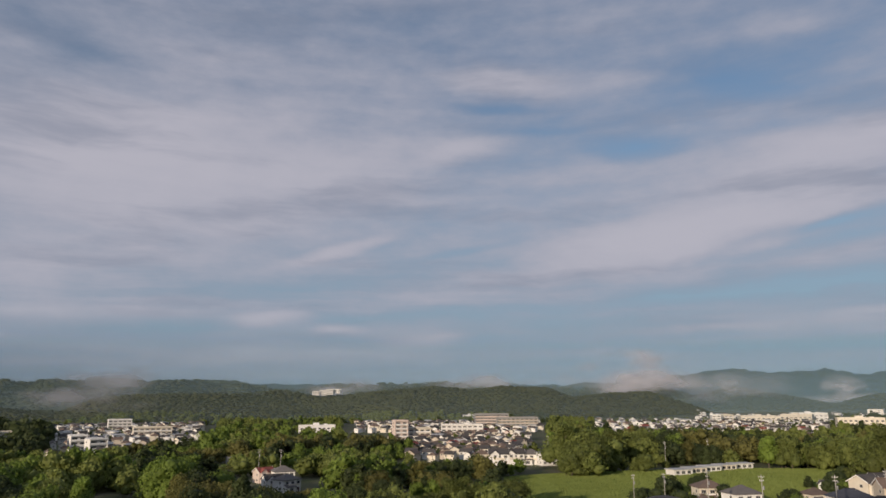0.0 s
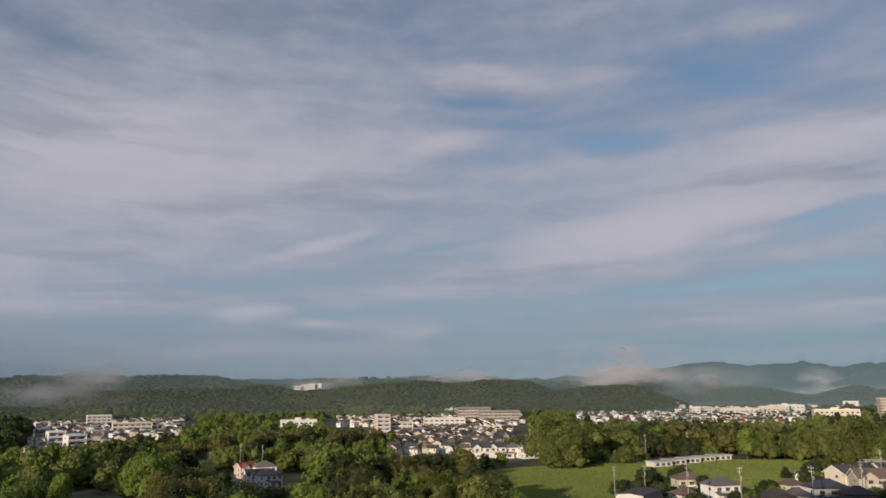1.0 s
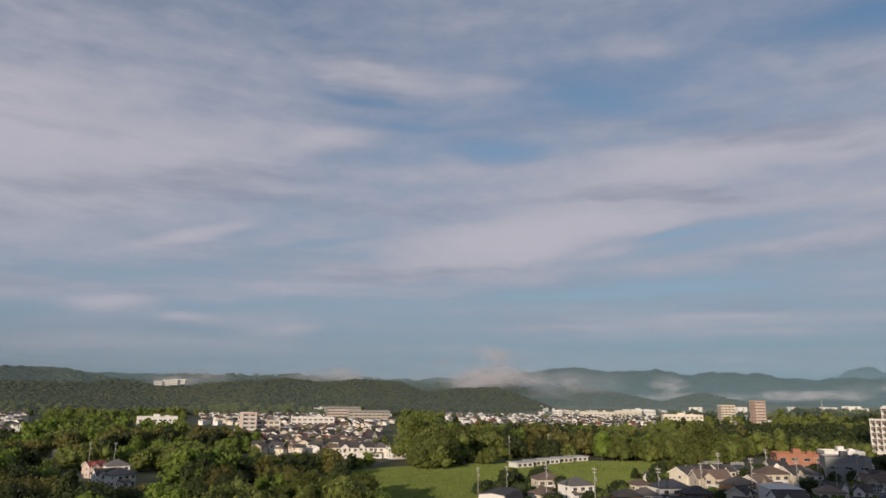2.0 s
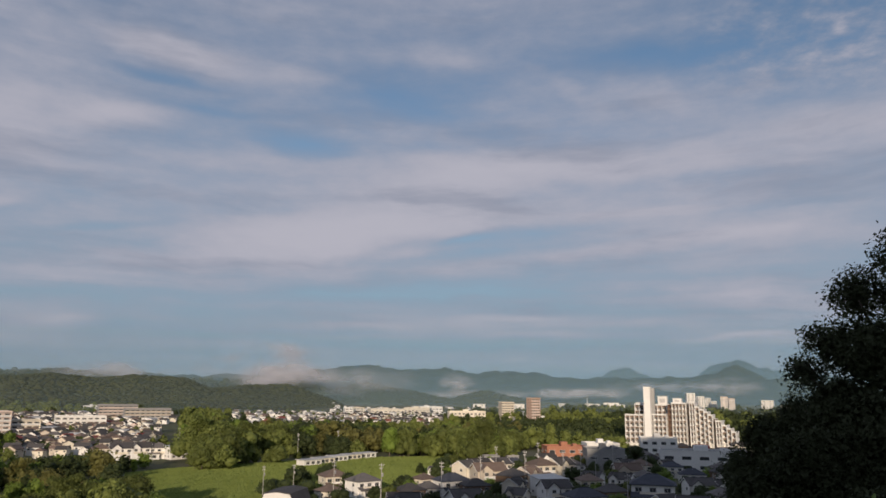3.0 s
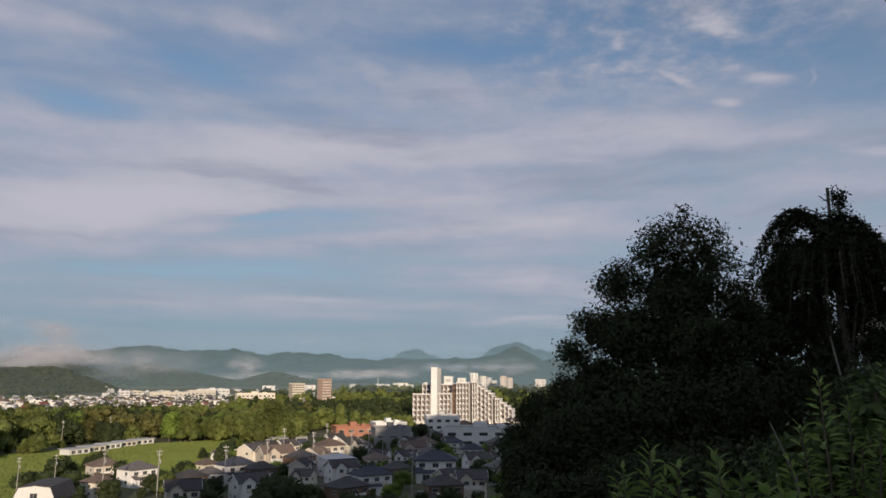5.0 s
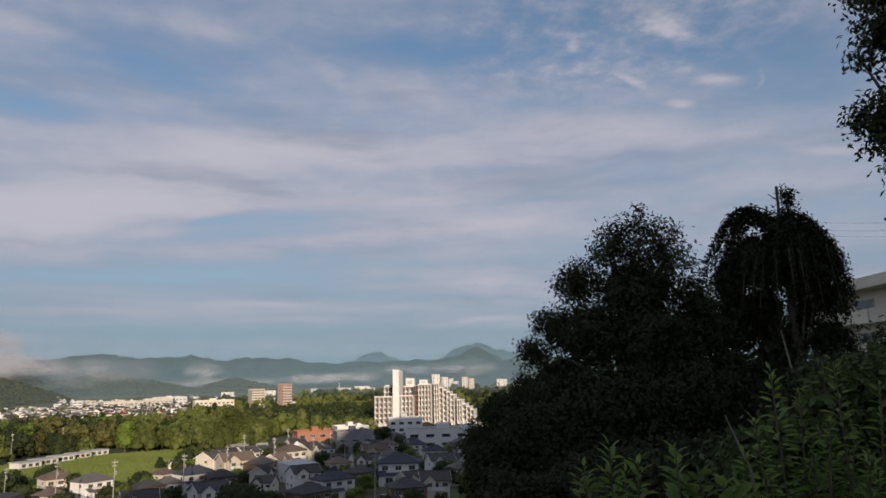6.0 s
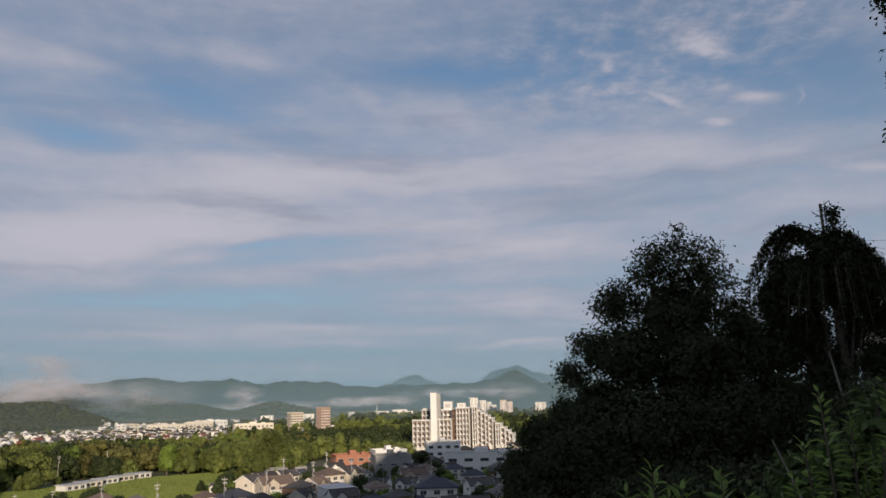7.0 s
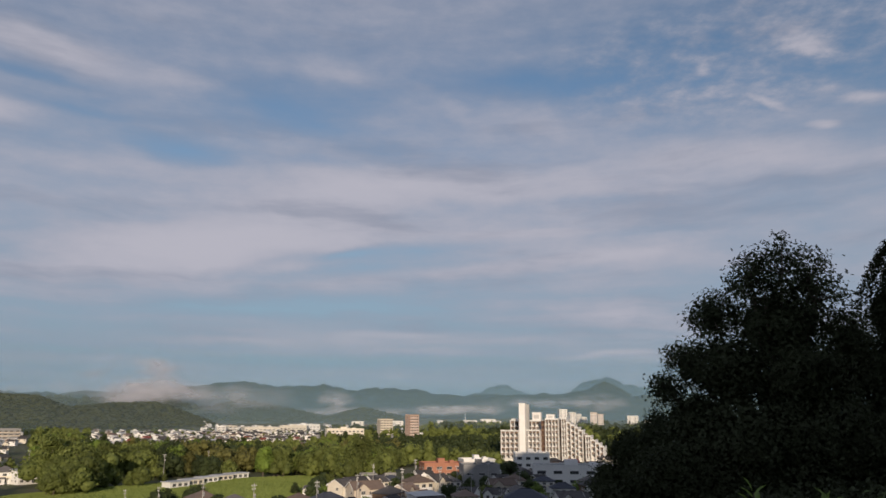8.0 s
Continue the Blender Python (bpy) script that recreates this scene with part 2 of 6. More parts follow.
def leafy(name, colour, other, scale=0.35, translucent=0.42, island=True, vary=0.25, spec=0.25):
    """Foliage: leaves and clumps differ one by one, trees differ from tree to tree."""
    m = material(name, colour, other, rough=0.6, scale=scale, vary=vary, translucent=translucent, spec=spec)
    if island:
        n, l = m.node_tree.nodes, m.node_tree.links
        geo, hsv = n.new("ShaderNodeNewGeometry"), n.new("ShaderNodeHueSaturation")
        rng = n.new("ShaderNodeMapRange")
        rng.inputs["To Min"].default_value, rng.inputs["To Max"].default_value = 0.82, 1.18
        l.new(geo.outputs["Random Per Island"], rng.inputs["Value"]), l.new(rng.outputs[0], hsv.inputs["Value"])
        p = n["Principled BSDF"]
        link = p.inputs["Base Color"].links[0]
        l.new(link.from_socket, hsv.inputs["Color"])
        l.new(hsv.outputs[0], p.inputs["Base Color"])
    return m


GROUND = material("earth_and_grass", (0.085, 0.11, 0.035), (0.13, 0.115, 0.085), scale=0.02, grain=9, rough=0.95, bump=0.2)
FIELD = material("mown_grass", (0.20, 0.29, 0.06), (0.155, 0.23, 0.045), scale=0.03, grain=14, rough=0.95, bump=0.3, stretch=(1, 0.35, 1))
GRASS = leafy("meadow_grass_blades", (0.29, 0.345, 0.095), (0.235, 0.285, 0.075), scale=0.03, translucent=0.45, vary=0.0, island=False)
LEAF = [
    leafy("broadleaf_foliage", (0.20, 0.23, 0.06), (0.12, 0.146, 0.04)),
    leafy("bamboo_foliage", (0.23, 0.31, 0.06), (0.16, 0.225, 0.045)),
    leafy("dark_evergreen_foliage", (0.085, 0.11, 0.04), (0.055, 0.075, 0.028)),
    leafy("brownish_foliage", (0.19, 0.18, 0.055), (0.13, 0.13, 0.04)),
]
HILLWOOD = leafy("hill_wood_canopy", (0.098, 0.106, 0.037), (0.052, 0.06, 0.022), scale=0.006, vary=0.0)
# leaves of the shaded slope: part of the shade is in these dark colours
NEARLEAF = leafy("shaded_evergreen_leaf", (0.076, 0.088, 0.046), (0.052, 0.062, 0.032), scale=1.5, translucent=0.1, spec=0.08)
VINELEAF = leafy("shaded_vine_leaf", (0.056, 0.066, 0.033), (0.04, 0.048, 0.024), scale=1.5, translucent=0.12, spec=0.08)
SHRUBLEAF = leafy("fresh_green_shrub_leaf", (0.23, 0.32, 0.08), (0.15, 0.23, 0.05), scale=3.0, translucent=0.4)
STEM = material("weathered_pale_stem", (0.24, 0.22, 0.18), (0.16, 0.145, 0.12), scale=4.0, stretch=(3, 3, 0.5), bump=0.3)
BUSHLEAF = leafy("dull_bush_leaf", (0.12, 0.165, 0.055), (0.08, 0.115, 0.035), scale=3.0, translucent=0.3)
BARK = material("grey_brown_bark", (0.16, 0.13, 0.10), (0.09, 0.075, 0.06), scale=2.0, grain=5, bump=0.6, stretch=(3, 3, 0.6))
WALLS = {
    "white": material("white_render", (0.82, 0.80, 0.77), (0.72, 0.70, 0.67), scale=0.25, vary=0.08),
    "cream": material("cream_siding", (0.74, 0.68, 0.57), (0.64, 0.58, 0.48), scale=0.25, vary=0.1),
    "beige": material("beige_siding", (0.60, 0.53, 0.44), (0.52, 0.45, 0.37), scale=0.25, vary=0.12),
    "grey": material("grey_panel", (0.33, 0.325, 0.32), (0.26, 0.256, 0.25), scale=0.25, vary=0.12),
    "pink": material("pinkish_render", (0.70, 0.58, 0.51), (0.60, 0.50, 0.44), scale=0.25, vary=0.1),
    "orange": material("orange_render", (0.42, 0.19, 0.12), (0.31, 0.14, 0.09), scale=0.25),
    "brick": material("brown_brick_tile", (0.50, 0.36, 0.285), (0.41, 0.29, 0.23), scale=0.25),
    "brown": material("brown_siding", (0.24, 0.16, 0.11), (0.18, 0.12, 0.08), scale=0.25, vary=0.15),
}
ROOFS = {
    "slate": material("dark_slate_roof", (0.095, 0.088, 0.086), (0.062, 0.058, 0.058), scale=0.6, vary=0.25, bump=0.2),
    "brown": material("brown_tile_roof", (0.21, 0.155, 0.125), (0.15, 0.11, 0.09), scale=0.6, vary=0.2, bump=0.2),
    "red": material("faded_red_roof", (0.28, 0.085, 0.07), (0.20, 0.06, 0.05), scale=0.6, vary=0.15, bump=0.2),
    "blue": material("blue_grey_tile_roof", (0.075, 0.08, 0.10), (0.05, 0.055, 0.07), scale=0.6, vary=0.15, bump=0.3),
    "grey": material("weathered_grey_roof", (0.18, 0.165, 0.155), (0.13, 0.12, 0.115), scale=0.6, vary=0.2, bump=0.2),
    "pale": material("pale_metal_roof", (0.60, 0.59, 0.57), (0.48, 0.47, 0.46), scale=0.3, rough=0.6, vary=0.1),
}
GLASS = material("window_glass", (0.065, 0.068, 0.072), (0.035, 0.038, 0.042), rough=0.15, spec=0.6, scale=0.4)
FRAME = material("window_frame", (0.52, 0.51, 0.49), (0.42, 0.41, 0.40), rough=0.5, scale=1.0)
CONCRETE = material("grey_concrete", (0.46, 0.44, 0.41), (0.36, 0.345, 0.325), scale=0.8, bump=0.2)
METAL = material("dull_steel", (0.35, 0.35, 0.36), (0.28, 0.28, 0.29), rough=0.5, metal=0.6, scale=2.0)
DARK = material("dark_rubber", (0.03, 0.03, 0.03), (0.02, 0.02, 0.02), scale=2.0)
# brown of doors and rails; in the stair columns it stands in for shade
MUDBROWN = material("door_and_recess_shade_brown", (0.14, 0.085, 0.065), (0.10, 0.06, 0.048), scale=0.4)
CARPAINT = material("white_car_paint", (0.72, 0.73, 0.74), (0.66, 0.67, 0.68), rough=0.25, spec=0.5, scale=0.5)


def misty(name, colour, dense, patch, seed=0.0):
    """Thin moist air: part of the light goes through, the rest is scattered. The density follows the sheet's own width and height."""
    m = bpy.data.materials.new(name)
    m.use_nodes = True
    n, l = m.node_tree.nodes, m.node_tree.links
    n.remove(n["Principled BSDF"])
    uv = n.new("ShaderNodeUVMap")
    uv.uv_map = "UVMap"
    sx = n.new("ShaderNodeSeparateXYZ")
    l.new(uv.outputs[0], sx.inputs[0])

    def op(kind, a, b=0.0):
        x = n.new("ShaderNodeMath")
        x.operation, x.use_clamp = kind, False
        for k, v in enumerate((a, b)):
            if isinstance(v, bpy.types.NodeSocket):
                l.new(v, x.inputs[k])
            else:
                x.inputs[k].default_value = v
        return x.outputs[0]

    def smooth(v, lo, hi):
        x = n.new("ShaderNodeMapRange")
        x.interpolation_type = "SMOOTHSTEP"
        l.new(v, x.inputs["Value"])
        x.inputs["From Min"].default_value, x.inputs["From Max"].default_value = lo, hi
        return x.outputs[0]

    if patch:
        co = n.new("ShaderNodeTexCoord")
        noise_a = n.new("ShaderNodeTexNoise")
        noise_a.noise_dimensions = "4D"
        noise_a.inputs["W"].default_value = seed
        noise_a.inputs["Scale"].default_value, noise_a.inputs["Detail"].default_value, noise_a.inputs["Roughness"].default_value = 0.012, 4.0, 0.5
        mp = n.new("ShaderNodeMapping")
        mp.inputs["Scale"].default_value = (0.8, 0.8, 2.2)
        l.new(co.outputs["Object"], mp.inputs[0])
        l.new(mp.outputs[0], noise_a.inputs["Vector"])
        u = op("SUBTRACT", op("MULTIPLY", sx.outputs[0], 2.0), 1.0)
        v = op("SUBTRACT", op("MULTIPLY", sx.outputs[1], 2.0), 1.0)
        r = op("SQRT", op("ADD", op("MULTIPLY", u, u), op("MULTIPLY", v, v)))
        body = op("SUBTRACT", op("SUBTRACT", 1.0, r), op("MULTIPLY", op("SUBTRACT", noise_a.outputs["Fac"], 0.5), -2.8))
        a = op("MULTIPLY", op("MULTIPLY", smooth(body, 0.0, 1.4), smooth(r, 1.0, 0.6)), dense)
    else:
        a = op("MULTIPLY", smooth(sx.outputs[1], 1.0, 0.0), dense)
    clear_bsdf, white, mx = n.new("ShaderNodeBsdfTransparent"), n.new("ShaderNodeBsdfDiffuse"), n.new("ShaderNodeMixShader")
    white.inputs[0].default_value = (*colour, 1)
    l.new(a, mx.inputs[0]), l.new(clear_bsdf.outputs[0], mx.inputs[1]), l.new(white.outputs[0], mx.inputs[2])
    l.new(mx.outputs[0], n["Material Output"].inputs[0])
    return m

# ---- building blocks ----
def spot(bearing, far):
    return far * math.sin(radians(bearing)), far * math.cos(radians(bearing))


class Geo:
    """Vertices and faces gathered for one mesh."""

    def __init__(self):
        self.v, self.f, self.n = [], [], 0

    def add(self, verts, faces):
        verts = np.asarray(verts, float).reshape(-1, 3)
        self.v.append(verts)
        self.f += [[i + self.n for i in face] for face in faces]
        self.n += len(verts)
        return self

    def box(self, x0, x1, y0, y1, z0, z1):
        v = [(x, y, z) for z in (z0, z1) for y in (y0, y1) for x in (x0, x1)]
        return self.add(v, [(0, 2, 3, 1), (4, 5, 7, 6), (0, 1, 5, 4), (2, 6, 7, 3), (0, 4, 6, 2), (1, 3, 7, 5)])

    def plate(self, corners, thick):
        """A slab over a flat outline, thick metres downward."""
        top = np.asarray(corners, float)
        k = len(top)
        low = top - (0, 0, thick)
        faces = [tuple(range(k)), tuple(range(2 * k - 1, k - 1, -1))]
        faces += [(i, i + k, (i + 1) % k + k, (i + 1) % k) for i in range(k)]
        return self.add(np.vstack([top, low]), faces)

    def rod(self, a, b, r0, r1=None, sides=7):
        a, b, r1 = Vector(a), Vector(b), r0 if r1 is None else r1
        q = (b - a).to_track_quat("Z", "Y")
        v = []
        for p, r in ((a, r0), (b, r1)):
            v += [p + q @ Vector((r * math.cos(2 * math.pi * i / sides), r * math.sin(2 * math.pi * i / sides), 0)) for i in range(sides)]
        faces = [(i, (i + 1) % sides, (i + 1) % sides + sides, i + sides) for i in range(sides)]
        return self.add([tuple(p) for p in v], faces + [tuple(range(sides))[::-1], tuple(range(sides, 2 * sides))])

    def mesh(self, name, mat, smooth=False):
        me = bpy.data.meshes.new(name)
        me.from_pydata(np.vstack(self.v).tolist() if self.v else [], [], self.f)
        me.materials.append(mat)
        if smooth:
            me.shade_smooth()
        return me


def quick_mesh(name, verts, faces, mat, smooth=False):
    """A mesh from arrays, all faces with the same number of corners."""
    me = bpy.data.meshes.new(name)
    verts, faces = np.asarray(verts, np.float32), np.asarray(faces, np.int32)
    k = faces.shape[1]
    me.vertices.add(len(verts)), me.loops.add(faces.size), me.polygons.add(len(faces))
    me.vertices.foreach_set("co", verts.ravel())
    me.loops.foreach_set("vertex_index", faces.ravel())
    me.polygons.foreach_set("loop_start", np.arange(0, faces.size, k, dtype=np.int32))
    me.update(calc_edges=True)
    me.validate()
    me.materials.append(mat)
    if smooth:
        me.shade_smooth()
    return me


def thing(name, label, category, group="", kind=""):
    return tagged(new(name), label, category, group, kind)


def part(name, geo, mat, parent, label="", place=None, smooth=False):
    me = geo if isinstance(geo, bpy.types.Mesh) else geo.mesh(name, mat, smooth)
    ob = new(name, me)
    ob.parent = parent
    if place is not None:
        ob.matrix_basis = place
    return tagged(ob, label)


def fbm(x, y, scale, octaves=4, seed=0):
    """Smooth value noise on a lattice, about -1 to 1."""
    total, amp, norm = np.zeros(np.broadcast(x, y).shape), 1.0, 0.0
    for o in range(octaves):
        u, v = x / scale * 2**o + 17.3 * o + seed, y / scale * 2**o - 9.1 * o + 3 * seed
        i, j = np.floor(u), np.floor(v)
        a, b = u - i, v - j
        a, b = a * a * (3 - 2 * a), b * b * (3 - 2 * b)

        def h(p, q):
            s = np.sin(p * 127.1 + q * 311.7 + seed * 74.7) * 43758.5453
            return (s - np.floor(s)) * 2 - 1
        total = total + amp * ((h(i, j) * (1 - a) + h(i + 1, j) * a) * (1 - b) + (h(i, j + 1) * (1 - a) + h(i + 1, j + 1) * a) * b)
        norm, amp = norm + amp, amp * 0.5
    return total / norm


# ---- the land: one sheet to the horizon ----
# Ranges of hills round the valley: distance of the crest, half depth, and the rise of the crest (degrees over level) by bearing.
RANGES = [
    (1450, 460, 9, (-60, -0.3), (-33, -0.3), (-31, -0.1), (-27.5, -0.35), (-25, 0.57), (-19.5, 0.85), (-14.6, 0.85), (-12.9, 1.15), (-10.2, 0.85), (-7.7, 0.83), (-1, 1.16), (2, 0.88), (4.7, 1.21), (8.2, 1.1), (9.9, 0.45), (12, 0.64), (15.8, 0.7), (18.2, 0.0), (20, -0.7), (24, -1.2), (80, -1.2)),
    (2100, 420, 8, (-60, -1), (14, -1), (18.5, -0.2), (20, 0.6), (21.4, 0.99), (23.3, 0.65), (26.4, 0.1), (28.2, -0.3), (30.9, 0.42), (33.4, -0.05), (36, -0.7), (80, -0.8)),
    (2500, 600, 8, (-80, 1.4), (-33, 1.65), (-29.8, 1.41), (-28.4, 1.69), (-26.3, 1.59), (-22.2, 1.46), (-19.5, 1.68), (-15.9, 1.85), (-14.2, 1.36), (-12.5, 1.1), (-7.3, 1.35), (-3.8, 1.08), (0, 1.2), (5, 0.8), (12, 1.0), (16, 1.2), (19, 0.2), (22, -0.5), (80, -0.6)),
    (3900, 900, 6, (-80, 1.0), (0, 1.15), (13, 1.2), (17, 1.75), (19.7, 2.0), (22.3, 2.32), (23.2, 2.24), (24.8, 1.9), (28.05, 2.08), (30.4, 1.53), (32.8, 1.76), (38.6, 1.1), (41, 1.42), (43.9, 1.42), (46.6, 1.57), (50, 1.45), (54, 1.3), (60, 1.1), (90, 1.2), (180, 1.5)),
    (4600, 420, 4, (-80, 0.5), (38.5, 1.0), (40.6, 1.75), (41.6, 2.1), (43.5, 1.5), (46.5, 1.35), (48.3, 2.2), (49.8, 2.5), (51.5, 2.2), (53.1, 2.04), (56, 1.6), (62, 1.8), (70, 1.2), (180, 1.0)),
]


def land(x, y):
    x, y = np.asarray(x, float), np.asarray(y, float)
    r, a = np.hypot(x, y), np.degrees(np.arctan2(x, y))
    z = 0.5 * fbm(x, y, 140, 3, 5)
    for k, (far, deep, trees, *crest) in enumerate(RANGES):
        b, e = np.array([c[0] for c in crest]), np.array([c[1] for c in crest])
        # smooth between the crests
        bb = np.linspace(-180, 180, 2881)
        ee = np.interp(bb, b, e)
        ker = np.hanning(9) / np.hanning(9).sum()
        ee = np.convolve(np.pad(ee, 4, mode="edge"), ker, mode="valid")
        top = (far * (0.0062 * fbm(x, y, 0.05 * far, 4, 31 + k) + 0.006 * (0.45 - 2.2 * np.abs(fbm(x, y, 0.022 * far, 4, 51 + k)))) if k > 1 else 4 * fbm(x, y, 90, 3, 31 + k)) + EYE.z + far * np.tan(np.radians(np.interp(a, bb, ee))) - trees
        spur = 0.075 * far * fbm(x, y, 0.17 * far, 3, 71 + k)
        s = np.clip(1 - np.abs(r + spur - far * (1 + 0.03 * np.sin(a * 0.4 + k))) / deep, 0, 1)
        shape = s * s * (3 - 2 * s)
        folds = 1 + (0.9 * fbm(x, y, 210 + 60 * k, 3, 11 + k)) * (1 - s) * s * 1.6
        z = np.maximum(z, top * shape * folds)
    # the camera's own hill: a slope down to the valley ahead, a higher unseen back added behind
    ss, cc = math.sin(radians(SUN_AZ - 180)), math.cos(radians(SUN_AZ - 180))
    along, across = x * ss + y * cc, x * cc - y * ss
    front = 28.3 - 0.52 * np.maximum(y - 0.8 + 0.03 * np.abs(x), 0) + 0.5 * fbm(x, y, 9, 3, 3)
    lip = np.clip((-along - 12) / 95, 0, 1)
    lip = lip * lip * (3 - 2 * lip)
    # made-up heights of the unseen back, set to throw shade over the near houses
    shade_ridge = np.interp(across, (-180, -60, -38, -21, -8, 15, 40, 65), (37, 50, 55, 66, 70, 74, 94, 103))
    hill = np.where(along < -12, 28.3 + (shade_ridge - 28.3) * lip, 28.3)
    hill = np.minimum(hill, np.where(y > 0.8, front, hill))
    off = np.clip(1 - (np.hypot(x, y + 150) - 330) / 260, 0, 1)
    hill = hill * off
    return np.maximum(z, np.where(r < 700, hill, 0))


def height(x, y):
    return float(land(np.array([x]), np.array([y]))[0])


def build_ground():
    fine = np.arange(-40, 88, 0.25)
    coarse = np.arange(88, 320, 4.0)
    bear = np.radians(np.concatenate([fine, coarse]))
    rad = np.concatenate([[0.0], np.geomspace(1.0, 90, 40), np.linspace(95, 900, 90), np.linspace(915, 4900, 190)])
    B, R = np.meshgrid(bear, rad)
    X, Y = R * np.sin(B), R * np.cos(B)
    Z = land(X, Y)
    nb, nr = len(bear), len(rad)
    i, j = np.meshgrid(np.arange(nb), np.arange(nr - 1))
    k = (i + 1) % nb
    faces = np.stack([j * nb + i, (j + 1) * nb + i, (j + 1) * nb + k, j * nb + k], -1).reshape(-1, 4)[:, ::-1]
    me = quick_mesh("ground", np.stack([X, Y, Z], -1).reshape(-1, 3), faces, GROUND, True)
    me.materials.append(HILLWOOD)
    c = np.zeros(len(me.polygons) * 3, np.float32)
    me.polygons.foreach_get("center", c)
    c = c.reshape(-1, 3)
    me.polygons.foreach_set("material_index", ((np.hypot(c[:, 0], c[:, 1]) > 930) & (c[:, 2] > 5)).astype(np.int32))
    return tagged(new("ground", me), "valley floor of grass and bare earth rising into wooded hills", "ground", kind="structure")


build_ground()


def build_field():
    """The mown field, with a low bank round it."""
    b, d = np.meshgrid(np.linspace(0, 1, 60), np.linspace(0, 1, 30))
    bearing = 4.6 + b * 23.7
    near = 196 + 40 * b + 6 * np.sin(b * 9)
    far = 292 + 68 * b ** 0.8
    r = near + (far - near) * d
    x, y = r * np.sin(np.radians(bearing)), r * np.cos(np.radians(bearing))
    z = land(x, y) + 0.55 * np.clip(np.minimum(np.minimum(d, 1 - d) * 12, np.minimum(b, 1 - b) * 20), 0, 1) - 0.1 + 0.12 * fbm(x, y, 12, 3, 2)
    i, j = np.meshgrid(np.arange(59), np.arange(29))
    f = np.stack([j * 60 + i, j * 60 + i + 1, (j + 1) * 60 + i + 1, (j + 1) * 60 + i], -1).reshape(-1, 4)
    return tagged(new("grass_field", quick_mesh("grass_field", np.stack([x, y, z], -1).reshape(-1, 3), f, FIELD, True)), "sunlit mown green meadow on the valley floor", "field", kind="structure")


build_field()


def build_grass():
    """Standing grass on the meadow: short upright tufts that catch the low sun."""
    r = np.random.default_rng(3)
    n = 94000
    b = r.uniform(0, 1, n)
    d = r.uniform(0, 1, n)
    near, far = 196 + 40 * b + 6 * np.sin(b * 9), 292 + 68 * b ** 0.8
    dist = near + (far - near) * d
    bear = np.radians(4.6 + b * 23.7)
    x, y = dist * np.sin(bear), dist * np.cos(bear)
    z = land(x, y) + 0.44 + 0.12 * fbm(x, y, 12, 3, 2)
    a = r.uniform(0, np.pi, n)
    w, h = r.uniform(0.3, 0.5, n), r.uniform(0.20, 0.32, n) * (1 + 0.4 * fbm(x, y, 18, 2, 6))
    dx, dy = np.cos(a) * w / 2, np.sin(a) * w / 2
    lx, ly = r.normal(0, 0.12, n), r.normal(0, 0.12, n)
    v = np.stack([np.stack([x - dx, y - dy, z], -1), np.stack([x + dx, y + dy, z], -1), np.stack([x + dx * 0.8 + lx, y + dy * 0.8 + ly, z + h], -1), np.stack([x - dx * 0.8 + lx, y - dy * 0.8 + ly, z + h], -1)], 1).reshape(-1, 3)
    return tagged(new("meadow_grass", quick_mesh("meadow_grass", v, np.arange(n * 4).reshape(-1, 4), GRASS)), "short green meadow grass in low sun", "grass", kind="stuff")


build_grass()

# ---- woods ----
rng = np.random.default_rng(4)


def ico(sub=1):
    bm = bmesh.new()
    bmesh.ops.create_icosphere(bm, subdivisions=sub, radius=1.0)
    v = np.array([p.co for p in bm.verts])
    f = np.array([[p.index for p in q.verts] for q in bm.faces])
    bm.free()
    return v, f


ICO1, ICO2 = ico(1), ico(2)


def leaves(points, normals, length, width, spread, r):
    """Folded leaf blades (two triangles each) at points, facing about the normals."""
    n = len(points)
    nn = normals + r.normal(0, spread, (n, 3))
    nn /= np.linalg.norm(nn, axis=1, keepdims=True) + 1e-9
    t = r.normal(0, 1, (n, 3))
    t -= (t * nn).sum(1, keepdims=True) * nn
    t /= np.linalg.norm(t, axis=1, keepdims=True) + 1e-9
    s = np.cross(nn, t)
    ln = length * r.uniform(0.7, 1.3, (n, 1))
    wd = width * r.uniform(0.7, 1.3, (n, 1))
    p = points
    v = np.stack([p - t * ln / 2, p + s * wd / 2 + nn * wd * 0.18, p + t * ln / 2 - nn * ln * 0.1, p - s * wd / 2 + nn * wd * 0.18], 1).reshape(-1, 3)
    b = np.arange(n)[:, None] * 4
    return v, np.concatenate([b + [0, 1, 2], b + [0, 2, 3]], 0)


def joined(bits):
    v, f, n = [], [], 0
    for a, b in bits:
        v.append(a), f.append(b + n)
        n += len(a)
    return np.vstack(v), np.vstack(f)


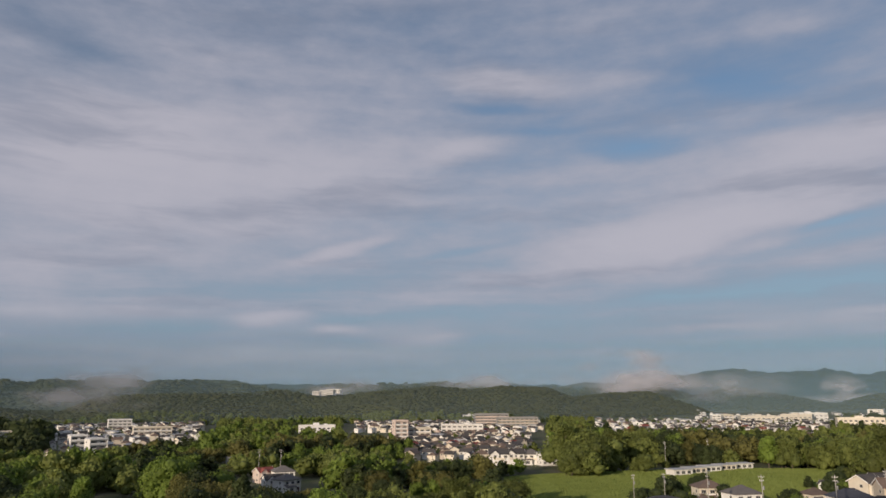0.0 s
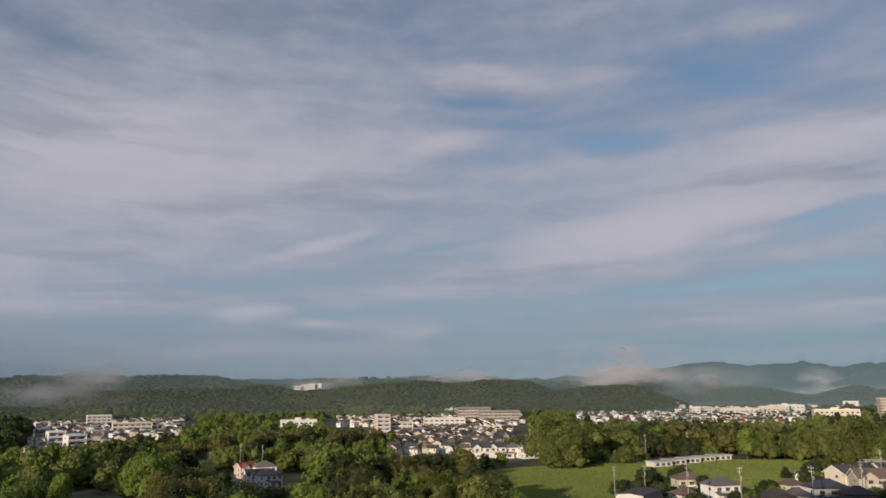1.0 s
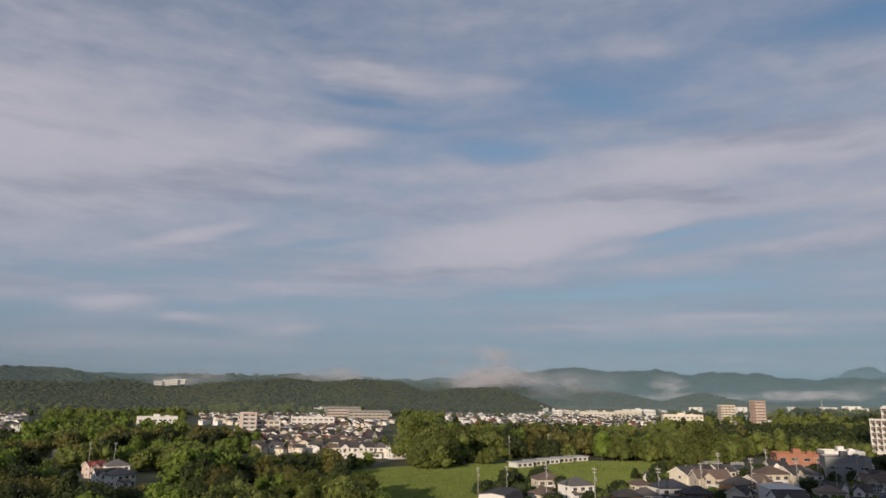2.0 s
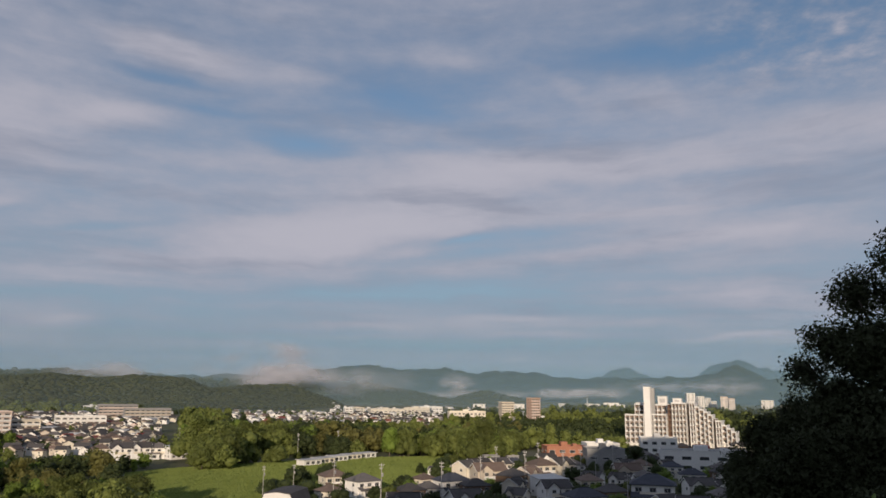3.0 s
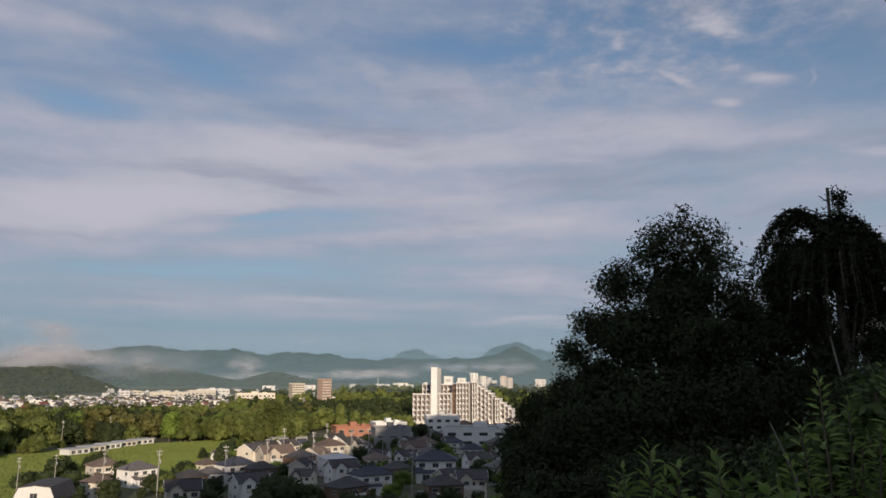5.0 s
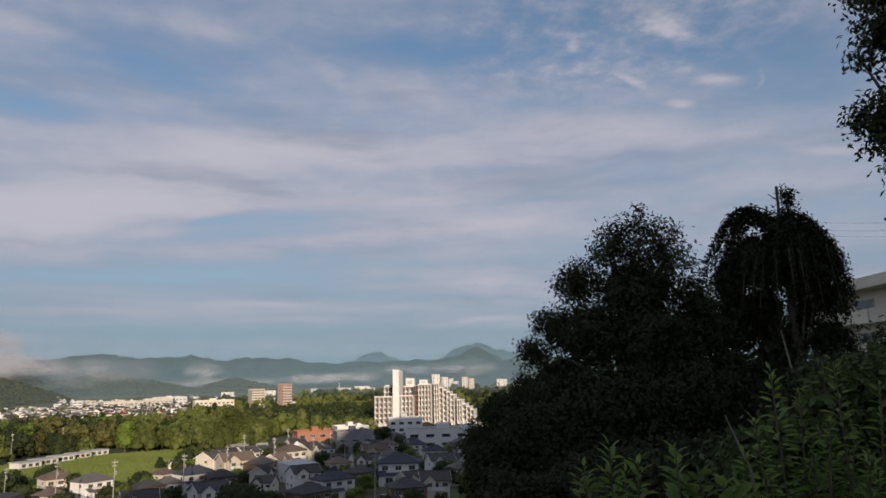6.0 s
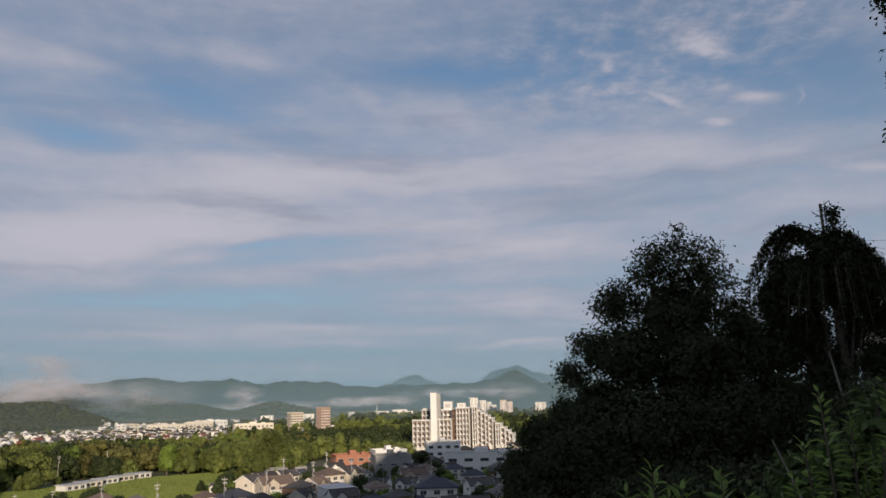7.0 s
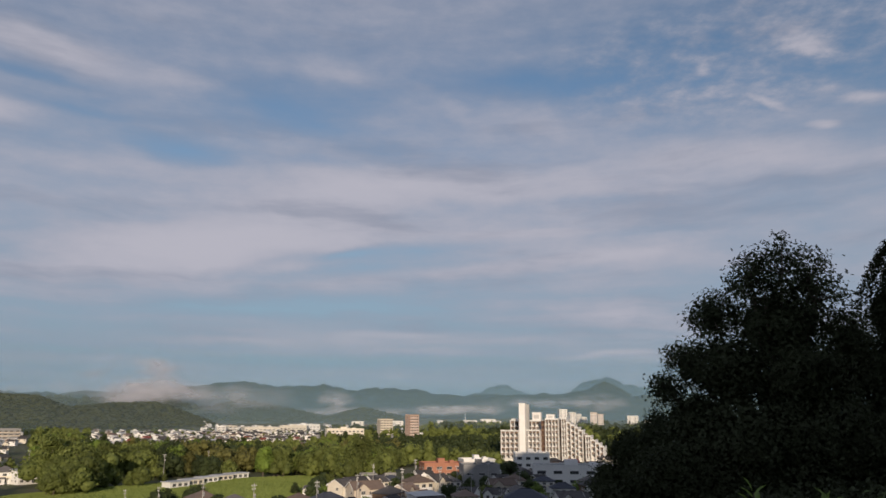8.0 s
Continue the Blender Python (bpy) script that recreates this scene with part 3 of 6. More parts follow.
def crown(kind, r, count, leaf, lobes=8, core=0.82):
    """A crown one unit wide and tall: uneven lobes, each a lumpy core under clumps of leaves."""
    bits = []
    for k in range(lobes):
        u = k / max(lobes - 1, 1)
        if kind == "tall":
            c = np.array([r.normal(0, 0.11), r.normal(0, 0.11), 0.30 + 0.55 * u])
            s = np.array([0.27, 0.27, 0.25]) * r.uniform(0.8, 1.15) * (1.1 - 0.5 * u)
        elif kind == "cone":
            c = np.array([r.normal(0, 0.05), r.normal(0, 0.05), 0.15 + 0.75 * u])
            s = np.array([0.36, 0.36, 0.18]) * (1.15 - 0.9 * u)
        else:
            a = 2.4 * k
            c = np.array([0.26 * math.cos(a) * (1 - 0.4 * u), 0.26 * math.sin(a) * (1 - 0.4 * u), 0.30 + 0.42 * u + r.normal(0, 0.04)])
            s = np.array([0.27, 0.27, 0.22]) * r.uniform(0.75, 1.2)
        v, f = ICO1
        v = v * (1 + 0.18 * r.normal(0, 1, (len(v), 1))) * s * core + c
        bits.append((v, f))
        m = count // lobes
        d = r.normal(0, 1, (m, 3))
        d[:, 2] = np.abs(d[:, 2]) * 1.0 - 0.35
        d /= np.linalg.norm(d, axis=1, keepdims=True)
        p = c + d * s * r.uniform(0.82, 1.12, (m, 1))
        bits.append(leaves(p, d, leaf, leaf * 0.75, 0.6, r))
    return joined(bits)


def trunk_geo(h, r, limbs):
    g = Geo()
    g.rod((0, 0, -0.04 * h), (0.02 * h, 0, 0.35 * h), 0.028 * h, 0.018 * h, 8)
    g.rod((0.02 * h, 0, 0.35 * h), (0, 0.02 * h, 0.75 * h), 0.018 * h, 0.007 * h, 7)
    for k in range(limbs):
        a = 2.4 * k + r.uniform(0, 1)
        z = h * (0.28 + 0.4 * k / limbs)
        g.rod((0.015 * h, 0, z), (0.24 * h * math.cos(a), 0.24 * h * math.sin(a), z + 0.18 * h), 0.010 * h, 0.003 * h, 5)
    return g


# wood plan: bearings, distances, spacing, height range, kinds, weights over LEAF
WOODS = [
    (-35, 6.4, 128, 205, 8.5, 8, 12, (0.55, 0.25, 0.17, 0.03)),
    (-35, 5.8, 205, 296, 8.5, 8, 13, (0.55, 0.25, 0.17, 0.03)),
    (-35, -28, 296, 400, 9, 8, 13, (0.45, 0.2, 0.33, 0.02)),
    (-28, -18, 296, 380, 9, 7, 10, (0.45, 0.3, 0.23, 0.02)),
    (-28, -18, 380, 480, 8, 6.5, 8.5, (0.45, 0.3, 0.23, 0.02)),
    (-18, -7, 296, 400, 9, 8, 13, (0.45, 0.38, 0.15, 0.02)),
    (-35, -28.5, 400, 500, 10, 9, 14, (0.3, 0.1, 0.6, 0)),
    (-18, -9, 400, 500, 10, 9, 14, (0.45, 0.4, 0.1, 0.05)),
    (-35, -28.2, 500, 980, 12, 11, 18, (0.2, 0.0, 0.8, 0)),
    (-17, -8, 500, 980, 13, 8, 12, (0.6, 0.2, 0.2, 0)),
    (-7, -2.5, 296, 440, 9, 8, 12, (0.55, 0.25, 0.17, 0.03)),
    (-2.5, 6.2, 296, 318, 8, 7, 9, (0.55, 0.25, 0.17, 0.03)),
    (8.9, 12.9, 296, 360, 7.5, 12, 17, (0.7, 0.2, 0.1, 0)),
    (8.6, 13, 360, 560, 10, 11, 15, (0.6, 0.15, 0.2, 0.05)),
    (8.2, 11.5, 560, 960, 14, 9, 13, (0.7, 0.1, 0.2, 0)),
    (12.9, 27.2, 352, 420, 7.5, 11, 15, (0.5, 0.06, 0.28, 0.16)),
    (12.9, 27.2, 420, 570, 10.5, 9, 12, (0.5, 0.06, 0.3, 0.14)),
    (27.0, 33.6, 318, 400, 8, 11, 16, (0.5, 0.05, 0.37, 0.08)),
    (27.0, 33.6, 400, 600, 11, 9, 12, (0.5, 0.05, 0.37, 0.08)),
    (33.4, 41.4, 410, 560, 10, 9, 13, (0.25, 0.0, 0.75, 0)),
    (33.4, 41.4, 560, 790, 13, 8, 11, (0.3, 0.0, 0.7, 0)),
    (36.0, 55, 800, 1500, 20, 10, 16, (0.3, 0.0, 0.7, 0)),
    (47.5, 56, 520, 800, 12, 10, 18, (0.4, 0.0, 0.6, 0)),
    (-28, 9, 975, 1090, 14, 8, 12, (0.7, 0.1, 0.2, 0)),
    (24, 49, 116, 158, 9, 6, 9, (0.5, 0.0, 0.5, 0)),
    (30.0, 33.2, 146, 158, 4.5, 10, 12, (0.3, 0.0, 0.7, 0)),
    (16.0, 19.8, 240, 256, 4.5, 4, 6.5, (0.8, 0.0, 0.2, 0)),
    (25.6, 28.6, 268, 316, 8, 5, 8, (0.7, 0.1, 0.2, 0)),
    (12.5, 16.8, 318, 352, 9, 4, 7, (0.8, 0.2, 0.0, 0)),
    (28, 36, 640, 1100, 22, 9, 13, (0.5, 0.0, 0.5, 0)),
    (56, 84, 150, 800, 22, 10, 16, (0.5, 0.0, 0.5, 0)),
]
# clearings: bearing, distance, radius
CLEARINGS = [(-12.6, 285, 21), (-12.3, 255, 20), (-12.3, 235, 16), (-15.9, 372, 11), (-25.8, 470, 24), (-30.3, 560, 25), (-9.8, 640, 40), (-9.6, 590, 28), (29.5, 800, 60), (35, 800, 45), (-26.0, 436, 14), (-30.3, 528, 16)]


def plant_woods():
    fine, cheap, plain = [], [], []
    for leaf_id in range(4):
        for k, kind in enumerate(("round", "tall", "round")):
            if leaf_id == 2:
                kind = "cone" if k == 1 else kind
            fine.append((leaf_id, quick_mesh("crown", *crown(kind, rng, 2100, 0.054, 12, 0.70), LEAF[leaf_id])))
            cheap.append((leaf_id, crown(kind, rng, 320, 0.096, 8, 0.72)))
            plain.append((leaf_id, crown(kind, rng, 90, 0.19, 6, 0.80)))
    trunks = [trunk_geo(1.0, rng, 5).mesh("trunk", BARK, True) for _ in range(3)]
    words = ("green broadleaf tree in a wood", "bright yellow-green bamboo clump in a wood", "dark evergreen tree in a wood", "olive-brown tinged tree in a wood")
    bulk = {k: [] for k in range(4)}
    n_fine = 0
    clear_xy = [(*spot(b, d), r) for b, d, r in CLEARINGS]
    for zone, (b0, b1, d0, d1, gap, h0, h1, weights) in enumerate(WOODS):
        area = radians(b1 - b0) * (d1 * d1 - d0 * d0) / 2
        n = int(area / (gap * gap * 0.8))
        d = np.sqrt(rng.uniform(d0 * d0, d1 * d1, n))
        b = rng.uniform(b0, b1, n)
        x, y = d * np.sin(np.radians(b)), d * np.cos(np.radians(b))
        z = land(x, y)
        # groves of one kind, from slow noise
        grove = 0.5 + 0.95 * fbm(x, y, 60, 2, 21) + rng.normal(0, 0.08, n)
        stature = 1 + 0.55 * fbm(x, y, 42, 2, 33)
        glade = fbm(x, y, 48, 2, 44)
        cuts = np.cumsum(weights)
        for i in range(n):
            if any((x[i] - cx) ** 2 + (y[i] - cy) ** 2 < cr * cr for cx, cy, cr in clear_xy):
                continue
            leaf_id = min(int(np.searchsorted(cuts, min(max(grove[i], 0.0), 0.999))), 3)
            if glade[i] < -0.42 and d[i] < 420:
                continue
            h = rng.uniform(h0, h1) * stature[i]
            w = h * rng.uniform(0.75, 1.05)
            turn = rng.uniform(0, 6.28)
            near = (d[i] < 235 and b[i] < 7) or (290 < d[i] < 375 and 8 < b[i] < 34) or 17 < b[i] < 29 and d[i] < 320
            if near and n_fine < 290 and rng.random() < 0.62:
                n_fine += 1
                pick = [c for c in fine if c[0] == leaf_id][n_fine % 3]
                tree = thing("tree", words[leaf_id], "tree", "trees of the valley wood")
                tree.matrix_basis = Matrix.LocRotScale((x[i], y[i], z[i] - 0.1), Euler((0, 0, turn)), (w, w, h))
                part("trunk", trunks[n_fine % 3], BARK, tree)
                part("crown", pick[1], None, tree)
            else:
                pick = [c for c in (cheap if d[i] < 430 else plain) if c[0] == leaf_id][int(rng.integers(3))][1]
                c, s = math.cos(turn), math.sin(turn)
                v = pick[0] * (w, w, h)
                v = np.stack([v[:, 0] * c - v[:, 1] * s + x[i], v[:, 0] * s + v[:, 1] * c + y[i], v[:, 2] + z[i] - 0.12 * h], -1)
                bulk[leaf_id].append((v, pick[1]))
    for leaf_id, bits in bulk.items():
        if bits:
            tagged(new("woodland", quick_mesh("woodland", *joined(bits), LEAF[leaf_id])), words[leaf_id].split(" in a")[0] + " woodland filling the valley floor", "woodland", kind="stuff")
    # canopy of the wooded hills
    bits = []
    v0, f0 = ICO1
    keep = f0[(v0[f0][:, :, 2].mean(1) > -0.45)]
    for b0, b1, d0, d1, gap, size in ((-36, 24, 930, 1480, 7.4, 3.7), (16, 37, 1750, 2120, 12, 5.6), (-36, 22, 1950, 2520, 15, 7.0)):
        n = int(radians(b1 - b0) * (d1 * d1 - d0 * d0) / 2 / (gap * gap))
        d = np.sqrt(rng.uniform(d0 * d0, d1 * d1, n))
        b = np.radians(rng.uniform(b0, b1, n))
        x, y = d * np.sin(b), d * np.cos(b)
        z = land(x, y)
        ok = z > 4
        x, y, z = x[ok], y[ok], z[ok]
        n = len(x)
        size = size * rng.uniform(0.5, 1.5, (n, 1, 1)) * (1 + 0.45 * fbm(x, y, 70, 2, 8))[:, None, None]
        v = v0[None] * (1 + rng.normal(0, 0.13, (n, len(v0), 1))) * size * (1.1, 1.1, 0.45)
        v = v + np.stack([x, y, z], -1)[:, None] + (0, 0, 2.5)
        f = keep[None] + (np.arange(n) * len(v0))[:, None, None]
        bits.append((v.reshape(-1, 3), f.reshape(-1, 3)))
    tagged(new("hill_woodland", quick_mesh("hill_woodland", *joined(bits), HILLWOOD, True)), "dense dark green tree canopy on the hills", "woodland", kind="stuff")


plant_woods()


# ---- mist and haze ----
def air_sheet(name, label, bearing0, bearing1, far, low, high, mat, layers=1, bow=0.0):
    """Standing sheets of thin air along an arc, with their own width and height as UV."""
    n = 40
    v, f, uv = [], [], []
    for s in range(layers):
        for j in range(9):
            for i in range(n + 1):
                b = bearing0 + (bearing1 - bearing0) * i / n
                d = far + s * 60 + bow * math.sin(i * 0.7 + s * 2) * math.sin(j * 0.6)
                x, y = spot(b, d)
                v.append((x, y, low + (high - low) * j / 8))
                uv.append((i / n, j / 8))
        o = s * 9 * (n + 1)
        f += [(o + j * (n + 1) + i, o + j * (n + 1) + i + 1, o + (j + 1) * (n + 1) + i + 1, o + (j + 1) * (n + 1) + i) for j in range(8) for i in range(n)]
    me = quick_mesh(name, v, f, mat, True)
    layer = me.uv_layers.new(name="UVMap")
    idx = np.zeros(len(me.loops), np.int32)
    me.loops.foreach_get("vertex_index", idx)
    layer.data.foreach_set("uv", np.asarray(uv, np.float32)[idx].ravel())
    return tagged(new(name, me), label, "mist", kind="stuff")


# distance haze is added as see-through sheets, its blue put into their colour
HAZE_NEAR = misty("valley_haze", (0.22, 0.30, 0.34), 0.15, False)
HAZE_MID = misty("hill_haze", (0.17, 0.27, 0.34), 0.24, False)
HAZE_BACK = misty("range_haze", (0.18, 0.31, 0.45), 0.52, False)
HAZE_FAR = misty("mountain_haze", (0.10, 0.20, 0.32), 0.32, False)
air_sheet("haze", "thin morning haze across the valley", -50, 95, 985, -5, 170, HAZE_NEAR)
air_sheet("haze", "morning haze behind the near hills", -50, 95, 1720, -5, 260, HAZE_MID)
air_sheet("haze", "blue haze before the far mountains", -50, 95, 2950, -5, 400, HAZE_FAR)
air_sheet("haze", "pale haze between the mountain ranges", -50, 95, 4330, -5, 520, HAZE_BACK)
MIST_WHITE = [misty("white_mist", (0.33, 0.335, 0.395), 0.92, True, k * 3.7) for k in range(3)]


def mist(b0, b1, far, e0, e1, k):
    z0, z1 = (EYE.z + far * math.tan(radians(e)) for e in (e0, e1))
    air_sheet("mist_bank", "pale drifting bank of morning mist before wooded hills", b0, b1, far, max(z0, 0.5), z1, MIST_WHITE[k % 3])


mist(-33, -20, 1150, -1.0, 1.4, 0)
mist(-29, -20, 1900, 0.0, 3.0, 1)
mist(-13, -4, 1950, -0.2, 2.0, 2)
mist(-5, 13, 1950, 0.2, 2.2, 0)
mist(8, 21.5, 1620, -1.0, 3.9, 1)
mist(10.5, 18.5, 1640, -0.8, 4.3, 0)
mist(13, 29, 1800, -0.6, 2.3, 0)
mist(23.5, 38, 2700, -0.7, 0.45, 0)
mist(27.0, 30.5, 2760, -0.3, 1.9, 1)
mist(33, 44, 2800, -0.5, 0.7, 2)
mist(37, 53, 3400, 0.2, 1.3, 0)
mist(46.5, 52, 2850, -0.1, 1.6, 1)

# ---- houses ----
def window_mesh(w, h):
    g = Geo()
    t = 0.09
    g.box(-w / 2, w / 2, -0.07, 0.02, 0, t).box(-w / 2, w / 2, -0.07, 0.02, h - t, h)
    g.box(-w / 2, -w / 2 + t, -0.07, 0.02, t, h - t).box(w / 2 - t, w / 2, -0.07, 0.02, t, h - t).box(-0.04, 0.04, -0.06, 0.02, t, h - t)
    p = Geo().box(-w / 2 + t, w / 2 - t, -0.035, 0.01, t, h - t)
    return g.mesh("window", FRAME), p.mesh("pane", GLASS)


WINDOWS, GLAZED = {}, {}


def add_window(parent, w, h, x, y, z, turn, fine=True):
    key = (round(w, 1), round(h, 1))
    if not fine:
        if key not in GLAZED:
            t = 0.1
            g = Geo().box(-w / 2, w / 2, -0.07, 0.02, 0, t).box(-w / 2, w / 2, -0.07, 0.02, h - t, h).box(-w / 2, -w / 2 + t, -0.07, 0.02, t, h - t).box(w / 2 - t, w / 2, -0.07, 0.02, t, h - t)
            g.box(-w / 2 + t, w / 2 - t, -0.035, 0.01, t, h - t)
            GLAZED[key] = g.mesh("window", FRAME)
            GLAZED[key].materials.append(GLASS)
            for f in list(GLAZED[key].polygons)[-6:]:
                f.material_index = 1
        return part("window", GLAZED[key], None, parent, place=pose(x, y, z, 0, 0, turn))
    if key not in WINDOWS:
        WINDOWS[key] = window_mesh(*key)
    f, p = WINDOWS[key]
    win = part("window", f, None, parent, place=pose(x, y, z, 0, 0, turn))
    part("pane", p, None, win)
    return win


def house(wall, roof, w, d, storeys, style, label, full=True, group="houses of the valley town", glazed=(0, 2)):
    """A dwelling w wide along x, d deep along y, standing on z = 0, front towards -y."""
    h = 2.75 * storeys + 0.4
    ob = thing("house", label, "house", group)
    g = Geo().box(-w / 2, w / 2, -d / 2, d / 2, -0.6, h)
    rise = 0.22 * min(w, d) + 0.5
    e, th = 0.55, 0.2
    r = Geo()
    if style == "gable":
        # ridge along x
        y0 = d / 2 + e
        drop = e * rise / (d / 2)
        for s in (-1, 1):
            g.add([(s * w / 2, -d / 2, h), (s * w / 2, d / 2, h), (s * w / 2, 0, h + rise)], [(0, 1, 2)])
            pts = [(-w / 2 - e, s * y0, h - drop + th), (w / 2 + e, s * y0, h - drop + th), (w / 2 + e, 0, h + rise + th), (-w / 2 - e, 0, h + rise + th)]
            r.plate(pts if s < 0 else pts[::-1], th)
        r.box(-w / 2 - e, w / 2 + e, -0.16, 0.16, h + rise + th - 0.04, h + rise + th + 0.12)
        if full:
            for sx in (-1, 1):
                bb = Geo()
                for sy in (-1, 1):
                    xa, xb = sorted((sx * (w / 2 + e + 0.005), sx * (w / 2 + e + 0.06)))
                    lo, hi = h - drop + th + 0.04, h + rise + th + 0.04
                    bb.add([(x, y, z - q) for x in (xa, xb) for q in (0, 0.36) for y, z in ((sy * y0, lo), (0, hi))], [(0, 1, 3, 2), (4, 6, 7, 5), (0, 4, 5, 1), (2, 3, 7, 6), (0, 2, 6, 4), (1, 5, 7, 3)])
                part("bargeboard", bb, WALLS["white"], ob)
    elif style == "gambrel":
        # steep lower slopes, a nearly flat top, ridge along x
        prof = [(-d / 2 - 0.2, h - 0.3), (-d * 0.36, h + 3.2), (0, h + 3.6), (d * 0.36, h + 3.2), (d / 2 + 0.2, h - 0.3)]
        for sx in (-1, 1):
            g.add([(sx * w / 2, -d / 2, h), (sx * w / 2, -d * 0.35, h + 3.15), (sx * w / 2, 0, h + 3.55), (sx * w / 2, d * 0.35, h + 3.15), (sx * w / 2, d / 2, h)], [(0, 1, 2, 3, 4)])
        for (ya, za), (yb, zb) in zip(prof, prof[1:]):
            r.plate([(-w / 2 - 0.06, ya, za + 0.18), (w / 2 + 0.06, ya, za + 0.18), (w / 2 + 0.06, yb, zb + 0.18), (-w / 2 - 0.06, yb, zb + 0.18)], 0.18)
        if full:
            for sx in (-1, 1):
                add_window(ob, 1.5, 1.2, sx * w / 2, 0, h + 0.9, 90 * sx)
    elif style == "hip":
        x0, y0 = w / 2 + e, d / 2 + e
        k = max(w - d, 0.6) / 2
        zb, zt = h - 0.05, h + rise
        c = [(-x0, -y0, zb), (x0, -y0, zb), (x0, y0, zb), (-x0, y0, zb), (-k, 0, zt), (k, 0, zt)]
        r.plate(c[:4], 0.22)
        r.add(c, [(0, 1, 5, 4), (1, 2, 5), (2, 3, 4, 5), (3, 0, 4)])
        r.box(-k - 0.1, k + 0.1, -0.15, 0.15, zt - 0.06, zt + 0.12)
    elif style == "shed":
        r.plate([(-w / 2 - e, -d / 2 - e, h + 0.3), (w / 2 + e, -d / 2 - e, h + 0.3), (w / 2 + e, d / 2 + e, h + 1.5), (-w / 2 - e, d / 2 + e, h + 1.5)], th)
        g.add([(-w / 2, -d / 2, h), (w / 2, -d / 2, h), (w / 2, d / 2, h), (-w / 2, d / 2, h), (-w / 2, d / 2, h + 1.2), (w / 2, d / 2, h + 1.2)], [(0, 3, 4), (1, 5, 2), (3, 2, 5, 4)])
    else:
        r.box(-w / 2 + 0.2, w / 2 - 0.2, -d / 2 + 0.2, d / 2 - 0.2, h + 0.003, h + 0.12)
        p = Geo()
        for a in ((-w / 2 - 0.05, w / 2 + 0.05, -d / 2 - 0.05, -d / 2 + 0.2), (-w / 2 - 0.05, w / 2 + 0.05, d / 2 - 0.2, d / 2 + 0.05), (-w / 2 - 0.05, -w / 2 + 0.2, -d / 2 + 0.2, d / 2 - 0.2), (w / 2 - 0.2, w / 2 + 0.05, -d / 2 + 0.2, d / 2 - 0.2)):
            p.box(*a, h, h + 0.55)
        part("parapet", p, WALLS[wall], ob)
    part("wall", g, WALLS[wall], ob)
    part("roof", r, ROOFS[roof], ob)
    n = max(2, int(w / 2.8))
    for s in range(storeys):
        z = 0.4 + 2.75 * s + 0.75
        for k in range(n):
            x = -w / 2 + (k + 0.5) * w / n
            big = s == 0 and k == n // 2
            if full or (s == 1 and k in glazed):
                add_window(ob, 1.7, 1.9 if big else 1.2, x, -d / 2, z - (0.65 if big else 0), 0, full)
        for side, turn in ((-1, -90), (1, 90)):
            if full or (s == 1 and side < 0):
                add_window(ob, 1.2, 1.1, side * w / 2, -d * 0.15, z, turn, full)
            if full and s == 0:
                add_window(ob, 0.9, 0.8, side * w / 2, d * 0.27, z + 0.2, turn)
    if full and style == "gable":
        # a front gable across the main roof
        xx, ww, yy, top = -w * 0.22, w * 0.42, -d / 2 - 0.9, h + rise * 0.82
        c = Geo().box(xx - ww / 2, xx + ww / 2, yy, -d / 2 - 0.003, -0.6, h)
        c.add([(xx - ww / 2, yy, h), (xx + ww / 2, yy, h), (xx, yy, top), (xx - ww / 2, 0, h), (xx + ww / 2, 0, h), (xx, 0, top)], [(0, 1, 2), (0, 2, 5, 3), (1, 4, 5, 2)])
        part("front_gable", c, WALLS[wall], ob)
        cr = Geo()
        fall = 0.4 * (top - h) / (ww / 2)
        for sgn in (-1, 1):
            pts = [(xx + sgn * (ww / 2 + 0.4), yy - 0.45, h - fall + 0.19), (xx + sgn * (ww / 2 + 0.4), 0, h - fall + 0.19), (xx, 0, top + 0.19), (xx, yy - 0.45, top + 0.19)]
            cr.plate(pts if sgn > 0 else pts[::-1], 0.17)
        part("gable_roof", cr, ROOFS[roof], ob)
        add_window(ob, 1.5, 1.2, xx, yy, h - 1.8, 0)
    if full and style == "hip":
        # a low front wing with its own roof
        x0, x1, y0 = -w * 0.48, w * 0.02, -d / 2 - 2.2
        part("wing", Geo().box(x0, x1, y0, -d / 2 - 0.003, -0.6, 2.8), WALLS[wall], ob)
        part("wing_roof", Geo().plate([(x0 - 0.4, y0 - 0.4, 2.85), (x1 + 0.4, y0 - 0.4, 2.85), (x1 + 0.4, -d / 2 - 0.003, 3.9), (x0 - 0.4, -d / 2 - 0.003, 3.9)], 0.16), ROOFS[roof], ob)
        add_window(ob, 2.0, 1.6, (x0 + x1) / 2, y0, 0.7, 0)
    if full:
        door = part("door", Geo().box(-0.45, 0.45, -0.06, 0.03, 0, 2.05), MUDBROWN, ob, "brown front door", pose(w * 0.36, -d / 2, 0.05))
        part("handle", Geo().box(-0.02, 0.02, -0.05, 0, 0, 0.25), METAL, door, place=pose(0.34, -0.06, 0.95))
        if storeys > 1 and style != "shed":
            b = Geo().box(-w * 0.3, w * 0.3, -d / 2 - 1.1, -d / 2 - 0.002, 2.95, 3.1)
            b.box(-w * 0.3, w * 0.3, -d / 2 - 1.1, -d / 2 - 1.0, 3.1, 4.0)
            b.box(-w * 0.3, -w * 0.3 + 0.1, -d / 2 - 1.0, -d / 2 - 0.002, 3.1, 4.0).box(w * 0.3 - 0.1, w * 0.3, -d / 2 - 1.0, -d / 2 - 0.002, 3.1, 4.0)
